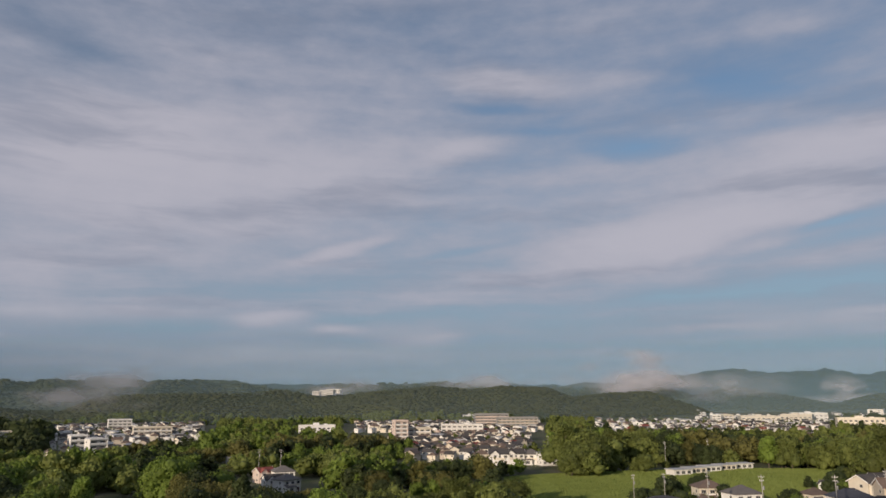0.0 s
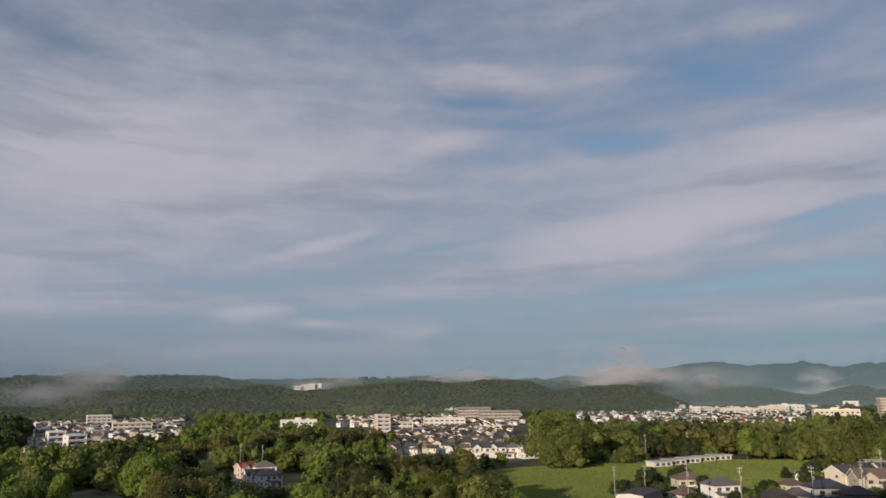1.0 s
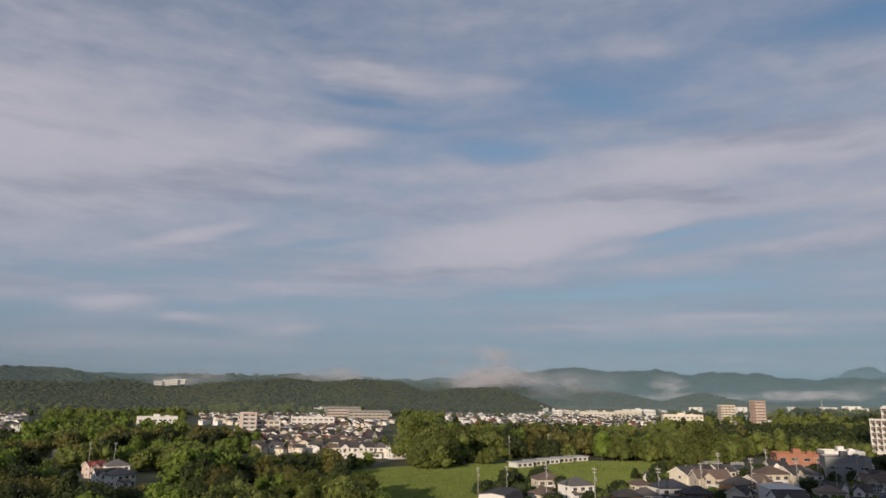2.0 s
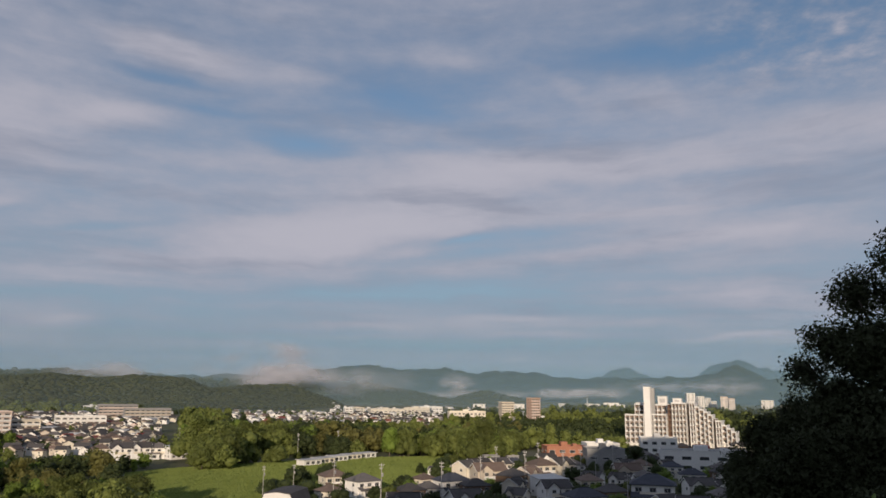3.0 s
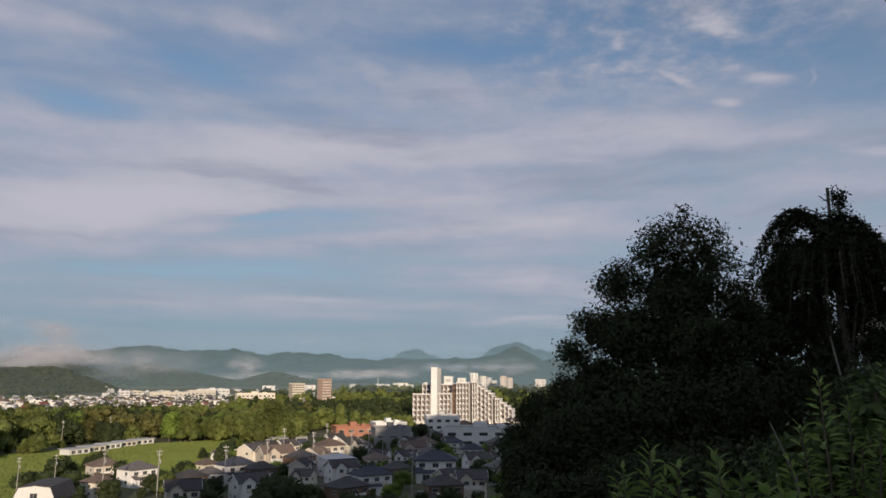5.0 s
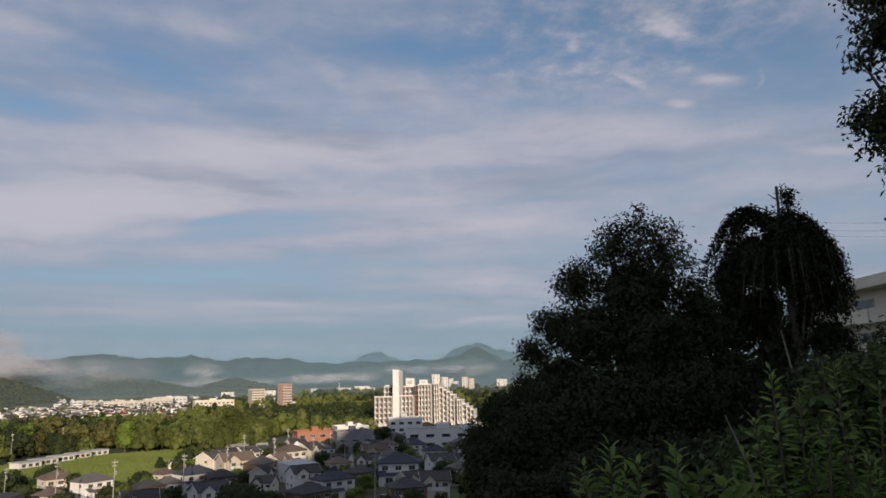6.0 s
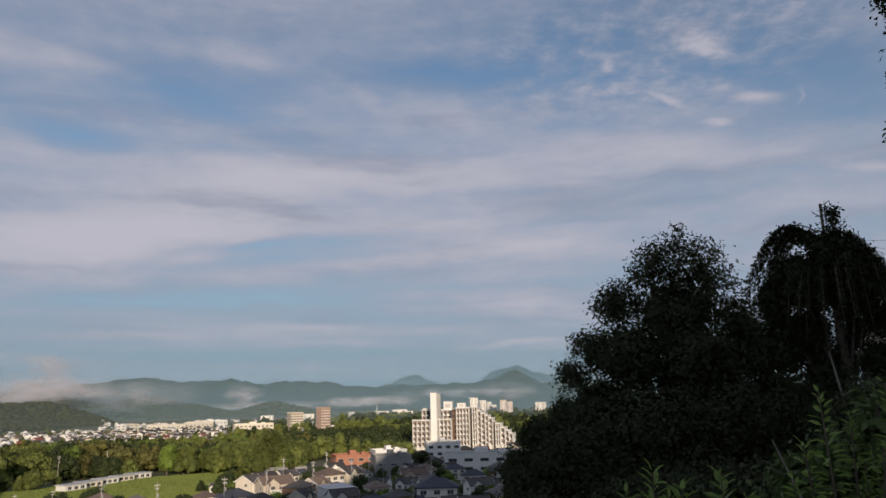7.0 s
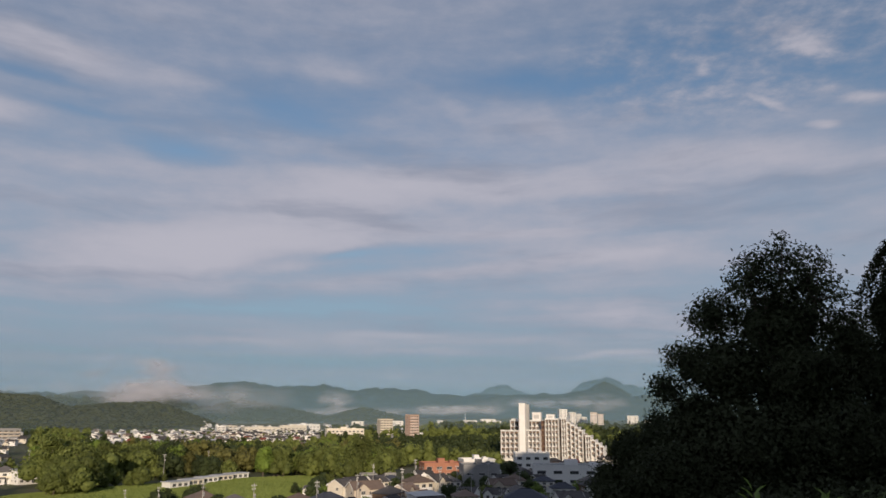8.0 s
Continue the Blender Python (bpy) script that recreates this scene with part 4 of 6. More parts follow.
            part("balcony", b, WALLS["white" if wall != "white" else "cream"], ob)
    return ob


def stand(ob, bearing, far, turn, size=1.0, lift=0.0):
    """Puts a thing on the ground at a bearing and distance; turn: degrees from facing the camera's hill."""
    x, y = spot(bearing, far)
    m = Matrix.LocRotScale((x, y, height(x, y) + lift), Euler((0, 0, radians(-bearing + turn))), (size,) * 3)
    if "placed" not in ob:
        ob["placed"] = 1
        ob.matrix_basis = m
        return ob
    c = copy_thing(ob, Matrix.LocRotScale(m.translation, m.to_quaternion(), None))
    c.scale = (size,) * 3
    return c


# kinds of dwelling, named by wall and roof
K = {
    "a": ("white", "slate", 10, 7.5, 2, "gable", "white two-storey house with a dark slate gable roof"),
    "b": ("cream", "brown", 9, 8, 2, "hip", "cream two-storey house with a brown hipped roof"),
    "c": ("beige", "brown", 11, 7.5, 2, "gable", "beige sided house with a brown gable roof"),
    "d": ("white", "blue", 11, 8, 2, "hip", "white house with a blue-grey tiled hip roof"),
    "e": ("pink", "red", 9.5, 7.5, 2, "gable", "pinkish house with a faded red roof"),
    "f": ("grey", "grey", 9, 8, 2, "flat", "grey box-shaped house with a flat roof"),
    "g": ("white", "pale", 12, 8, 2, "shed", "white house with a pale sloping metal roof"),
    "h": ("cream", "slate", 8.5, 7.5, 2, "gable", "cream narrow house with a slate gable roof"),
    "i": ("brown", "slate", 10, 7.5, 2, "hip", "brown house with a dark hipped roof"),
    "k": ("white", "slate", 12, 9, 1, "gambrel", "white house with a dark gambrel roof and pale gable wall"),
    "j": ("white", "grey", 10, 8.5, 2, "hip", "white house with a weathered grey hip roof"),
}
NEAR = {k: house(*v, True, "houses at the foot of the hill") for k, v in K.items()}
FAR = {k: house(*v, False, "houses of the valley town") for k, v in K.items()}
PLAN = []


def near(kind, bearing, far, turn, size=1.0):
    PLAN.append((*spot(bearing, far), 9))
    return stand(NEAR[kind], bearing, far, turn, size * 0.84)


# houses at the foot of the hill, each by bearing and distance
near("k", 15.9, 186, 70, 1.2)
near("b", 19.4, 232, 20, 1.0)
near("j", 21.6, 222, 35, 0.95)
near("b", 19.1, 206, 40, 0.8)
near("d", 12.6, 186, 20, 0.6)
near("i", 25.2, 206, 25, 0.85)
near("j", 26.6, 212, 15, 0.8)
near("a", 27.2, 268, -20, 0.6)
near("d", 28.4, 222, 30, 1.0)
near("i", 30.2, 216, 20, 0.9)
near("h", 29.4, 262, 55, 1.0)
near("a", 30.4, 270, 35, 1.0)
near("c", 31.2, 246, 22, 1.1)
near("h", 32.0, 276, 40, 1.0)
near("i", 33.0, 236, 60, 1.05)
near("f", 31.4, 312, 10, 0.9)
near("b", 35.2, 268, 35, 1.15)
near("c", 34.2, 250, 62, 0.95)
near("h", 36.6, 272, 50, 1.15)
near("j", 37.6, 286, 20, 0.9)
near("a", 35.6, 312, 30, 0.9)
near("f", 33.0, 330, 15, 0.7)
near("a", 36.2, 214, 25, 0.95)
near("d", 38.4, 196, 30, 1.0)
near("b", 38.8, 236, 20, 0.9)
near("i", 36.6, 176, 40, 1.0)
near("i", 40.4, 212, 35, 0.9)
near("c", 41.6, 270, 15, 1.0)
near("j", 42.8, 262, 30, 0.8)
near("b", 42.6, 290, 10, 1.0)
near("d", 43.4, 218, 0, 1.25)
near("d", 44.8, 296, 5, 0.85)
near("a", 46.6, 234, 24, 0.95)
near("a", 47.6, 240, -30, 0.85)
near("d", 46.2, 268, 8, 0.9)
near("i", 48.4, 276, 20, 1.0)
near("g", 41.0, 330, 15, 0.8)
near("j", 48.2, 214, 10, 0.9)
near("i", 44.0, 178, 15, 1.0)
near("c", 48.6, 384, 15, 0.9)
near("e", 46.9, 400, 15, 0.9)
near("i", 45.6, 410, 25, 0.9)
near("h", 49.5, 430, 5, 0.9)
# houses at the edge of the wood
near("e", -13.6, 290, 30, 0.8)
near("j", -12.2, 286, 12, 0.9)
near("j", -11.9, 258, 40, 0.85)
near("a", -12.9, 262, 20, 0.8)
near("f", -15.9, 372, 10, 0.7)
# row of large pale houses at the town's near edge
near("b", 2.9, 358, 12, 0.95)
near("a", 4.2, 352, 5, 1.05)
near("a", 5.4, 354, 8, 1.05)
near("j", 6.7, 356, 3, 1.0)
near("g", 8.0, 352, 30, 0.95)

town_rng = random.Random(12)
# more houses fill the lanes between them
tries = 0
while tries < 260:
    tries += 1
    b, d = town_rng.uniform(24.5, 49), town_rng.uniform(172, 345)
    x, y = spot(b, d)
    if b < 29 and d > 235 or b < 34 and d > 300 or any((x - px) ** 2 + (y - py) ** 2 < 150 for px, py, _ in PLAN) or (b > 45.2 and 295 < d) or (b > 43 and d > 352) or (35.2 < b < 41.2 and d > 300):
        continue
    near(town_rng.choice("abchijadgh"), b, d, town_rng.choice((5, 25, 40, 62, -25)), town_rng.uniform(0.75, 1.0))


FAROFF = []


def town(b0, b1, d0, d1, gap, kinds, skip=0.12, base=0.0):
    """A quarter of small houses in rough rows, with gaps."""
    d = d0
    while d < d1:
        b = b0 + town_rng.uniform(0, 0.6)
        lean = town_rng.uniform(-50, 12)
        while b < b1:
            step = math.degrees((gap + town_rng.uniform(-1.5, 3)) / d)
            if town_rng.random() > skip:
                kind, dd = town_rng.choice(kinds), d + town_rng.uniform(-3, 3)
                turn, size = lean + town_rng.choice((0, 90, 90)) + town_rng.uniform(-8, 8), town_rng.uniform(0.52, 0.72) * (1.0 if d < 700 else 1.1)
                if d < 475 and b > -10:
                    stand(FAR[kind], b, dd, turn, size, base)
                else:
                    FAROFF.append((kind, b, dd, turn, size))
            b += step
        d += gap * 1.45 * (d / d0) ** 0.9 + town_rng.uniform(0, 3)


town(-2.8, 6.2, 372, 470, 8.0, "aabchbaecah", 0.03)
town(-4.2, 6.6, 470, 700, 9.2, "aabbchjgbahe", 0.04)
town(-6.8, 7.6, 706, 960, 11.5, "aabgjhfbga", 0.08)
town(-28.4, -18.2, 470, 640, 10.5, "aabgjhbca", 0.35)
town(-28.4, -18.2, 640, 1000, 11, "aabgjhfbga", 0.06)
town(12.2, 27.2, 576, 760, 11.5, "aabgjhfbagje", 0.05)
town(11.6, 27.5, 770, 1040, 14, "aabgjafgbag", 0.06)
town(19, 27.5, 1050, 1380, 22, "aabgjafg", 0.12)
town(28, 37, 880, 1600, 36, "agfgb", 0.3)
town(37, 52, 1150, 1700, 45, "agfgb", 0.35)


def distant_houses():
    """The far quarters, too small to tell apart: every house with its walls, roof and windows, in one mesh."""
    forms, mats = {}, []
    for key, ob in FAR.items():
        verts, faces, slot = [], [], []
        for p in ob.children:
            m = p.matrix_basis
            o = len(verts)
            verts += [m @ v.co for v in p.data.vertices]
            for f in p.data.polygons:
                mat = p.data.materials[f.material_index]
                if mat not in mats:
                    mats.append(mat)
                faces.append([o + i for i in f.vertices])
                slot.append(mats.index(mat))
        forms[key] = (np.array(verts), faces, slot)
    V, F, S, n = [], [], [], 0
    for key, b, d, turn, size in FAROFF:
        v, faces, slot = forms[key]
        x, y = spot(b, d)
        a = radians(-b + turn)
        q = v * size
        q = np.stack([q[:, 0] * math.cos(a) - q[:, 1] * math.sin(a) + x, q[:, 0] * math.sin(a) + q[:, 1] * math.cos(a) + y, q[:, 2] + height(x, y)], -1)
        V.append(q)
        F += [[n + i for i in f] for f in faces]
        S += slot
        n += len(q)
    me = bpy.data.meshes.new("distant_houses")
    me.from_pydata(np.vstack(V).tolist(), [], F)
    for mat in mats:
        me.materials.append(mat)
    me.polygons.foreach_set("material_index", np.array(S, np.int32))
    tagged(new("distant_houses", me), "distant quarters of small pale houses in low sun", "houses", kind="stuff")


distant_houses()


# garden trees and hedges between the houses
def gardens():
    words = ("green garden tree between houses", "yellow-green garden shrub between houses", "dark clipped garden tree between houses")
    meshes = [[quick_mesh("crown", *crown("round", rng, 420, 0.09, 7, 0.86), LEAF[i]) for _ in range(2)] for i in range(3)]
    stem = trunk_geo(1.0, rng, 4).mesh("trunk", BARK, True)
    r = random.Random(5)
    n = 0
    while n < 250:
        b, d = r.uniform(14.5, 49.5), r.uniform(150, 330)
        if b < 27 and d > 232 or b < 36 and d > 318:
            continue
        x, y = spot(b, d)
        if any((x - px) ** 2 + (y - py) ** 2 < 30 for px, py, _ in PLAN):
            continue
        n += 1
        i = r.choice((0, 1, 2, 2, 2, 2))
        h = r.uniform(2.5, 7.0)
        w = h * r.uniform(0.8, 1.15)
        ob = thing("garden_tree", words[i], "tree", "garden trees")
        ob.matrix_basis = Matrix.LocRotScale((x, y, height(x, y) - 0.05 * h), Euler((0, 0, r.uniform(0, 6))), (w, w, h))
        part("trunk", stem, BARK, ob)
        part("crown", r.choice(meshes[i]), None, ob)
    # tall dark trees at the foot of the slope
    for b, d, h in ((30.4, 148, 9.5), (31.2, 150, 12.0), (31.9, 153, 12.5), (32.6, 149, 10.5), (33.3, 152, 9.0), (25.6, 150, 7.5), (37.2, 150, 8.5), (43.2, 300, 9.0), (42.2, 330, 10.0), (41.6, 345, 9.0)):
        x, y = spot(b, d)
        ob = thing("garden_tree", words[2], "tree", "garden trees")
        ob.matrix_basis = Matrix.LocRotScale((x, y, height(x, y) - 0.3), Euler((0, 0, b)), (h * 0.9, h * 0.9, h))
        part("trunk", stem, BARK, ob)
        part("crown", meshes[2][int(b) % 2], None, ob)
    # loose greenery in the town, too small to tell apart
    bits = {0: [], 2: []}
    cheap = [crown("round", rng, 36, 0.25, 4, 0.9) for _ in range(4)]
    for b0, b1, d0, d1, count in ((-4.5, 7, 372, 960, 420), (-27, -18.5, 640, 1000, 260), (12, 28, 580, 1100, 620), (28, 40, 820, 1600, 420)):
        for _ in range(count):
            b, d = r.uniform(b0, b1), math.sqrt(r.uniform(d0 * d0, d1 * d1))
            x, y = spot(b, d)
            v, f = r.choice(cheap)
            h = r.uniform(2.5, 6.5)
            bits[r.choice((0, 2))].append((v * (h, h, h) + (x, y, height(x, y) - 0.15 * h), f))
    for k, found in bits.items():
        tagged(new("town_greenery", quick_mesh("town_greenery", *joined(found), LEAF[k])), "small green trees and hedges scattered through the town", "woodland", kind="stuff")


gardens()


# ---- larger buildings ----
def slab_block(name, label, w, d, storeys, bays, wall, storey=2.9, group="", rail="white", dark=(), fine=False):
    """Flats with open balconies: core, floor slabs, one balcony front and one window a bay and floor. Front towards -y."""
    ob = thing(name, label, "building", group)
    h = storeys * storey
    part("wall", Geo().box(-w / 2, w / 2, -d / 2 + 1.3, d / 2, -1, h).box(-w / 2, -w / 2 + 0.25, -d / 2, -d / 2 + 1.3, -1, h).box(w / 2 - 0.25, w / 2, -d / 2, -d / 2 + 1.3, -1, h), WALLS[wall], ob)
    part("roof", Geo().box(-w / 2 - 0.2, w / 2 + 0.2, -d / 2 - 0.2, d / 2 + 0.2, h, h + 0.35).box(-w / 2, w / 2, -d / 2, -d / 2 + 0.2, h + 0.35, h + 1.0).box(-w / 2, w / 2, d / 2 - 0.2, d / 2, h + 0.35, h + 1.0), WALLS[wall], ob)
    bw = w / bays
    front = Geo().box(-bw / 2 + 0.12, bw / 2 - 0.12, 0, 0.12, 0.12, 1.15).box(-bw / 2, bw / 2, 0, 1.28, -0.08, 0.12).mesh("balcony", WALLS[rail])
    fin = Geo().box(-0.1, 0.1, 0.05, 1.28, 0.12, storey - 0.08).mesh("partition", WALLS[wall])
    for s in range(storeys):
        for k in range(bays):
            x = -w / 2 + (k + 0.5) * bw
            if k in dark:
                part("stair_recess", Geo().box(-bw / 2 + 0.2, bw / 2 - 0.2, -0.05, 0.0, 0.1, storey - 0.1).box(-bw / 2 + 0.2, bw / 2 - 0.2, -1.2, -1.08, 0.1, 1.1), MUDBROWN, ob, "dark brown stair recess", pose(x, -d / 2 + 1.3, s * storey))
                continue
            part("balcony", front, None, ob, place=pose(x, -d / 2, s * storey))
            if k and fine:
                part("partition", fin, None, ob, place=pose(x - bw / 2, -d / 2, s * storey))
            add_window(ob, round(min(bw * 0.78, 3.0), 1), 2.0, x, -d / 2 + 1.3, s * storey + 0.15, 0, fine)
        for side, turn in ((-1, -90), (1, 90)):
            add_window(ob, 1.2, 1.2, side * w / 2, d * 0.1, s * storey + 0.9, turn, fine)
    return ob


def plain_block(name, label, w, d, storeys, bays, wall, roof="grey", storey=3.2, band=1.4, group=""):
    """An office, school or works: ribbon of windows a floor, parapet, roof plant."""
    ob = thing(name, label, "building", group)
    h = storeys * storey + 0.5
    part("wall", Geo().box(-w / 2, w / 2, -d / 2, d / 2, -1, h), WALLS[wall], ob)
    part("roof", Geo().box(-w / 2 + 0.3, w / 2 - 0.3, -d / 2 + 0.3, d / 2 - 0.3, h, h + 0.1), ROOFS[roof], ob)
    p = Geo()
    for a in ((-w / 2 - 0.1, w / 2 + 0.1, -d / 2 - 0.1, -d / 2 + 0.3), (-w / 2 - 0.1, w / 2 + 0.1, d / 2 - 0.3, d / 2 + 0.1), (-w / 2 - 0.1, -w / 2 + 0.3, -d / 2 + 0.3, d / 2 - 0.3), (w / 2 - 0.3, w / 2 + 0.1, -d / 2 + 0.3, d / 2 - 0.3)):
        p.box(*a, h, h + 0.7)
    part("parapet", p, WALLS[wall], ob)
    part("roof_plant", Geo().box(-w * 0.1, w * 0.06, -d * 0.15, d * 0.15, h + 0.1, h + 2.4).box(w * 0.2, w * 0.3, -d * 0.1, d * 0.1, h + 0.1, h + 1.5), WALLS[wall], ob)
    for s in range(storeys):
        for k in range(bays):
            add_window(ob, round(w / bays * 0.55, 1), band, -w / 2 + (k + 0.5) * w / bays, -d / 2, 1.0 + s * storey, 0, False)
        for side, turn in ((-1, -90), (1, 90)):
            for q in (-0.25, 0.25):
                add_window(ob, 1.6, band, side * w / 2, q * d, 1.0 + s * storey, turn, False)
    return ob


def put(ob, bearing, far, turn=0.0, lift=0.0):
    return stand(ob, bearing, far, turn, 1.0, lift)


# the large white stepped block of flats, section by section, under one roof line that falls to one side
def flats_section(w, d, h, bays, wide=0.5):
    """One section with its front towards -y: per bay and floor a solid balcony box that stands proud, and a deep glazed recess beside it."""
    ob = thing("apartment_building", "white stepped block of flats with deep balconies in low sun", "building", "stepped white flats")
    storey = 3.3
    floors = max(1, int(h / storey))
    deep = 2.4
    wall = Geo().box(-w / 2, w / 2, -d / 2 + deep, d / 2, -1, h)
    wall.box(-w / 2, -w / 2 + 0.3, -d / 2 + 0.5, -d / 2 + deep, -1, h).box(w / 2 - 0.3, w / 2, -d / 2 + 0.5, -d / 2 + deep, -1, h)
    part("wall", wall, WALLS["white"], ob)
    part("roof", Geo().box(-w / 2 - 0.15, w / 2 + 0.15, -d / 2 + 0.3, d / 2 + 0.15, h, h + 0.3), ROOFS["pale"], ob)
    part("parapet", Geo().box(-w / 2 - 0.1, w / 2 + 0.1, -d / 2 + 0.3, -d / 2 + 0.55, h + 0.3, h + 0.95).box(-w / 2 - 0.1, -w / 2 + 0.15, -d / 2 + 0.55, d / 2, h + 0.3, h + 0.95).box(w / 2 - 0.15, w / 2 + 0.1, -d / 2 + 0.55, d / 2, h + 0.3, h + 0.95), WALLS["white"], ob)
    bw = w / bays
    front = Geo().box(-bw / 2 + 0.05, -bw / 2 + 0.05 + wide * bw, 0, 0.16, -0.1, 1.25).box(-bw / 2 + 0.05, -bw / 2 + 0.2, 0.16, deep, 0.12, 1.25)
    front.box(-bw / 2 - 0.02, bw / 2 + 0.02, 0.16, deep, -0.1, 0.12)
    front = front.mesh("balcony", WALLS["white"])
    rail = Geo().box(-bw / 2 + 0.05 + wide * bw, bw / 2 - 0.02, 0.5, 0.56, 0.9, 1.0)
    for q in range(4):
        x = -bw / 2 + 0.1 + wide * bw + q * (bw * (1 - wide) - 0.2) / 3
        rail.box(x, x + 0.05, 0.5, 0.55, 0.12, 0.9)
    rail = rail.mesh("railing", MUDBROWN)
    fin = Geo().box(-0.14, 0.14, 0.35, deep, -0.1, storey - 0.1).mesh("partition", WALLS["white"])
    # thin brown sheet on the white back wall: the recess's shade put in as colour
    lining = Geo().box(-bw / 2 + 0.16, bw / 2 - 0.16, -0.006, 0.0, 0.13, storey - 0.12).mesh("lining", WALLS["brown"])
    for f in range(floors):
        z = h - (f + 1) * storey
        for k in range(bays):
            x = -w / 2 + (k + 0.5) * bw
            bal = part("balcony", front, None, ob, place=pose(x, -d / 2, z))
            part("railing", rail, None, bal)
            if k:
                part("partition", fin, None, ob, place=pose(x - bw / 2, -d / 2, z))
            part("lining", lining, None, ob, place=pose(x, -d / 2 + deep, z))
            add_window(ob, round(bw * 0.6, 1), 2.1, x, -d / 2 + deep - 0.006, z + 0.14, 0, True)
        for y in (-0.1, 0.25):
            add_window(ob, 1.2, 1.3, w / 2, y * d, z + 0.9, 90, True)
    return ob


def stair_column(w, h):
    """An open stair between two sections: landings with solid fronts before a back wall, the recess shade put into
    their dark brown.
    """
    ob = thing("stair_column", "open stair between white flats, its shade coloured dark brown", "stair", "stepped white flats")
    part("wall", Geo().box(-w / 2, w / 2, 2.6, 3.0, -1, h), MUDBROWN, ob)
    part("roof", Geo().box(-w / 2, w / 2, 0.2, 3.0, h, h + 0.3), WALLS["white"], ob)
    land_geo = Geo().box(-w / 2 + 0.1, w / 2 - 0.1, 0.4, 2.6, 0, 0.18).box(-w / 2 + 0.1, w * 0.1, 0.4, 0.52, 0.18, 1.1).mesh("landing", WALLS["brown"])
    flight = Geo().add([(-w / 2 + 0.3, 1.0, 0.2), (-w / 2 + 0.3, 1.9, 0.2), (w / 2 - 0.3, 1.9, 1.7), (w / 2 - 0.3, 1.0, 1.7), (-w / 2 + 0.3, 1.0, 0.0), (-w / 2 + 0.3, 1.9, 0.0), (w / 2 - 0.3, 1.9, 1.5), (w / 2 - 0.3, 1.0, 1.5)], [(0, 1, 2, 3), (7, 6, 5, 4), (0, 3, 7, 4), (1, 5, 6, 2), (0, 4, 5, 1), (3, 2, 6, 7)]).mesh("stair_flight", MUDBROWN)
    for f in range(int(h / 3.3)):
        part("landing", land_geo, None, ob, place=pose(0, 0, h - 3.3 * (f + 1)))
        part("stair_flight", flight, None, ob, place=pose(0, 0, h - 3.3 * (f + 1)))
    return ob


def stepped_flats():
    far, turn = 478, -9
    # bearings of both ends, height of the roof, bays, distance set back
    for b0, b1, h, bays, push in (
        (41.69, 43.05, 18.2, 4, 0), (42.39, 44.75, 24.4, 7, 13), (43.5, 44.68, 18.6, 4, 0),
        (45.1, 46.1, 25.6, 4, 1), (46.34, 46.72, 26.0, 2, 0), (46.72, 47.02, 23.4, 1, 2), (47.02, 47.33, 21.9, 1, 1), (47.33, 47.6, 20.5, 1, 0), (47.6, 47.9, 18.8, 1, 1),
        (48.12, 48.5, 15.4, 2, 0), (48.5, 48.85, 12.8, 1, 2), (48.85, 49.15, 11.0, 1, 1), (49.15, 49.45, 9.2, 1, 0)):
        put(flats_section(far * radians(b1 - b0) + 0.1, 12, h, bays), (b0 + b1) / 2, far + push, turn)
    for b, w, h, push in ((44.88, 3.7, 25.2, 0), (46.22, 2.3, 25.8, 0), (48.01, 2.3, 17.0, 0)):
        put(stair_column(w, h), b, far + push - 2.0, turn)
    tower = thing("lift_tower", "tall white lift tower of the stepped flats", "building", "stepped white flats")
    h = 35.6
    part("wall", Geo().box(-3.0, 0.9, -3, 3, -1, h), WALLS["white"], tower)
    # the tower's shaded side is put into this shaft's grey wall colour
    part("shaft", Geo().box(0.903, 3.0, 0.4, 3, -1, h - 0.4), WALLS["grey"], tower, "set-back shaft, its shaded side coloured grey")
    part("roof", Geo().box(-3.15, 1.05, -3.15, 3.15, h, h + 0.35), WALLS["white"], tower)
    for k in range(9):
        add_window(tower, 0.5, 0.8, 3.0, 1.6, 5 + 3.3 * k, 90, True)
    put(tower, 43.42, far - 4, turn)
    for b, w, z, h in ((44.4, 5.6, 25.0, 5.4), (45.45, 5.2, 26.2, 3.0), (42.7, 4.0, 25.0, 1.2), (46.5, 3.0, 26.5, 1.2)):
        ob = thing("roof_house", "white lift housing on the flat roof", "roof house", "stepped white flats")
        part("wall", Geo().box(-w / 2, w / 2, -2.5, 2.5, 0, h), WALLS["white"], ob)
        part("roof", Geo().box(-w / 2 - 0.15, w / 2 + 0.15, -2.65, 2.65, h, h + 0.3), ROOFS["pale"], ob)
        part("louvre", Geo().box(-w * 0.3, w * 0.3, -2.56, -2.5, h * 0.3, h * 0.75), FRAME, ob)
        put(ob, b, far + 9, turn, z - 0.3)


stepped_flats()
put(plain_block("office_building", "pale four-storey office block in shade", 17, 11, 3, 4, "white", "grey", 3.2), 43.9, 374, 6)
put(plain_block("office_building", "long white two-storey building with a blue-edged roof in shade", 34, 12, 2, 5, "white", "blue", 3.6), 47.0, 322, 6, 0.5)
put(plain_block("shop_building", "orange rendered two-storey shop building", 19, 12, 2, 4, "orange", "red", 2.9), 37.0, 352, 14)
put(plain_block("office_building", "grey box-shaped building with few windows", 15, 13, 2, 3, "grey", "blue", 4.0, 0.8), 39.9, 312, 10)
put(plain_block("office_building", "white building with roof plant behind the houses", 16, 12, 2, 3, "white", "pale", 3.2), 39.7, 372, 15)
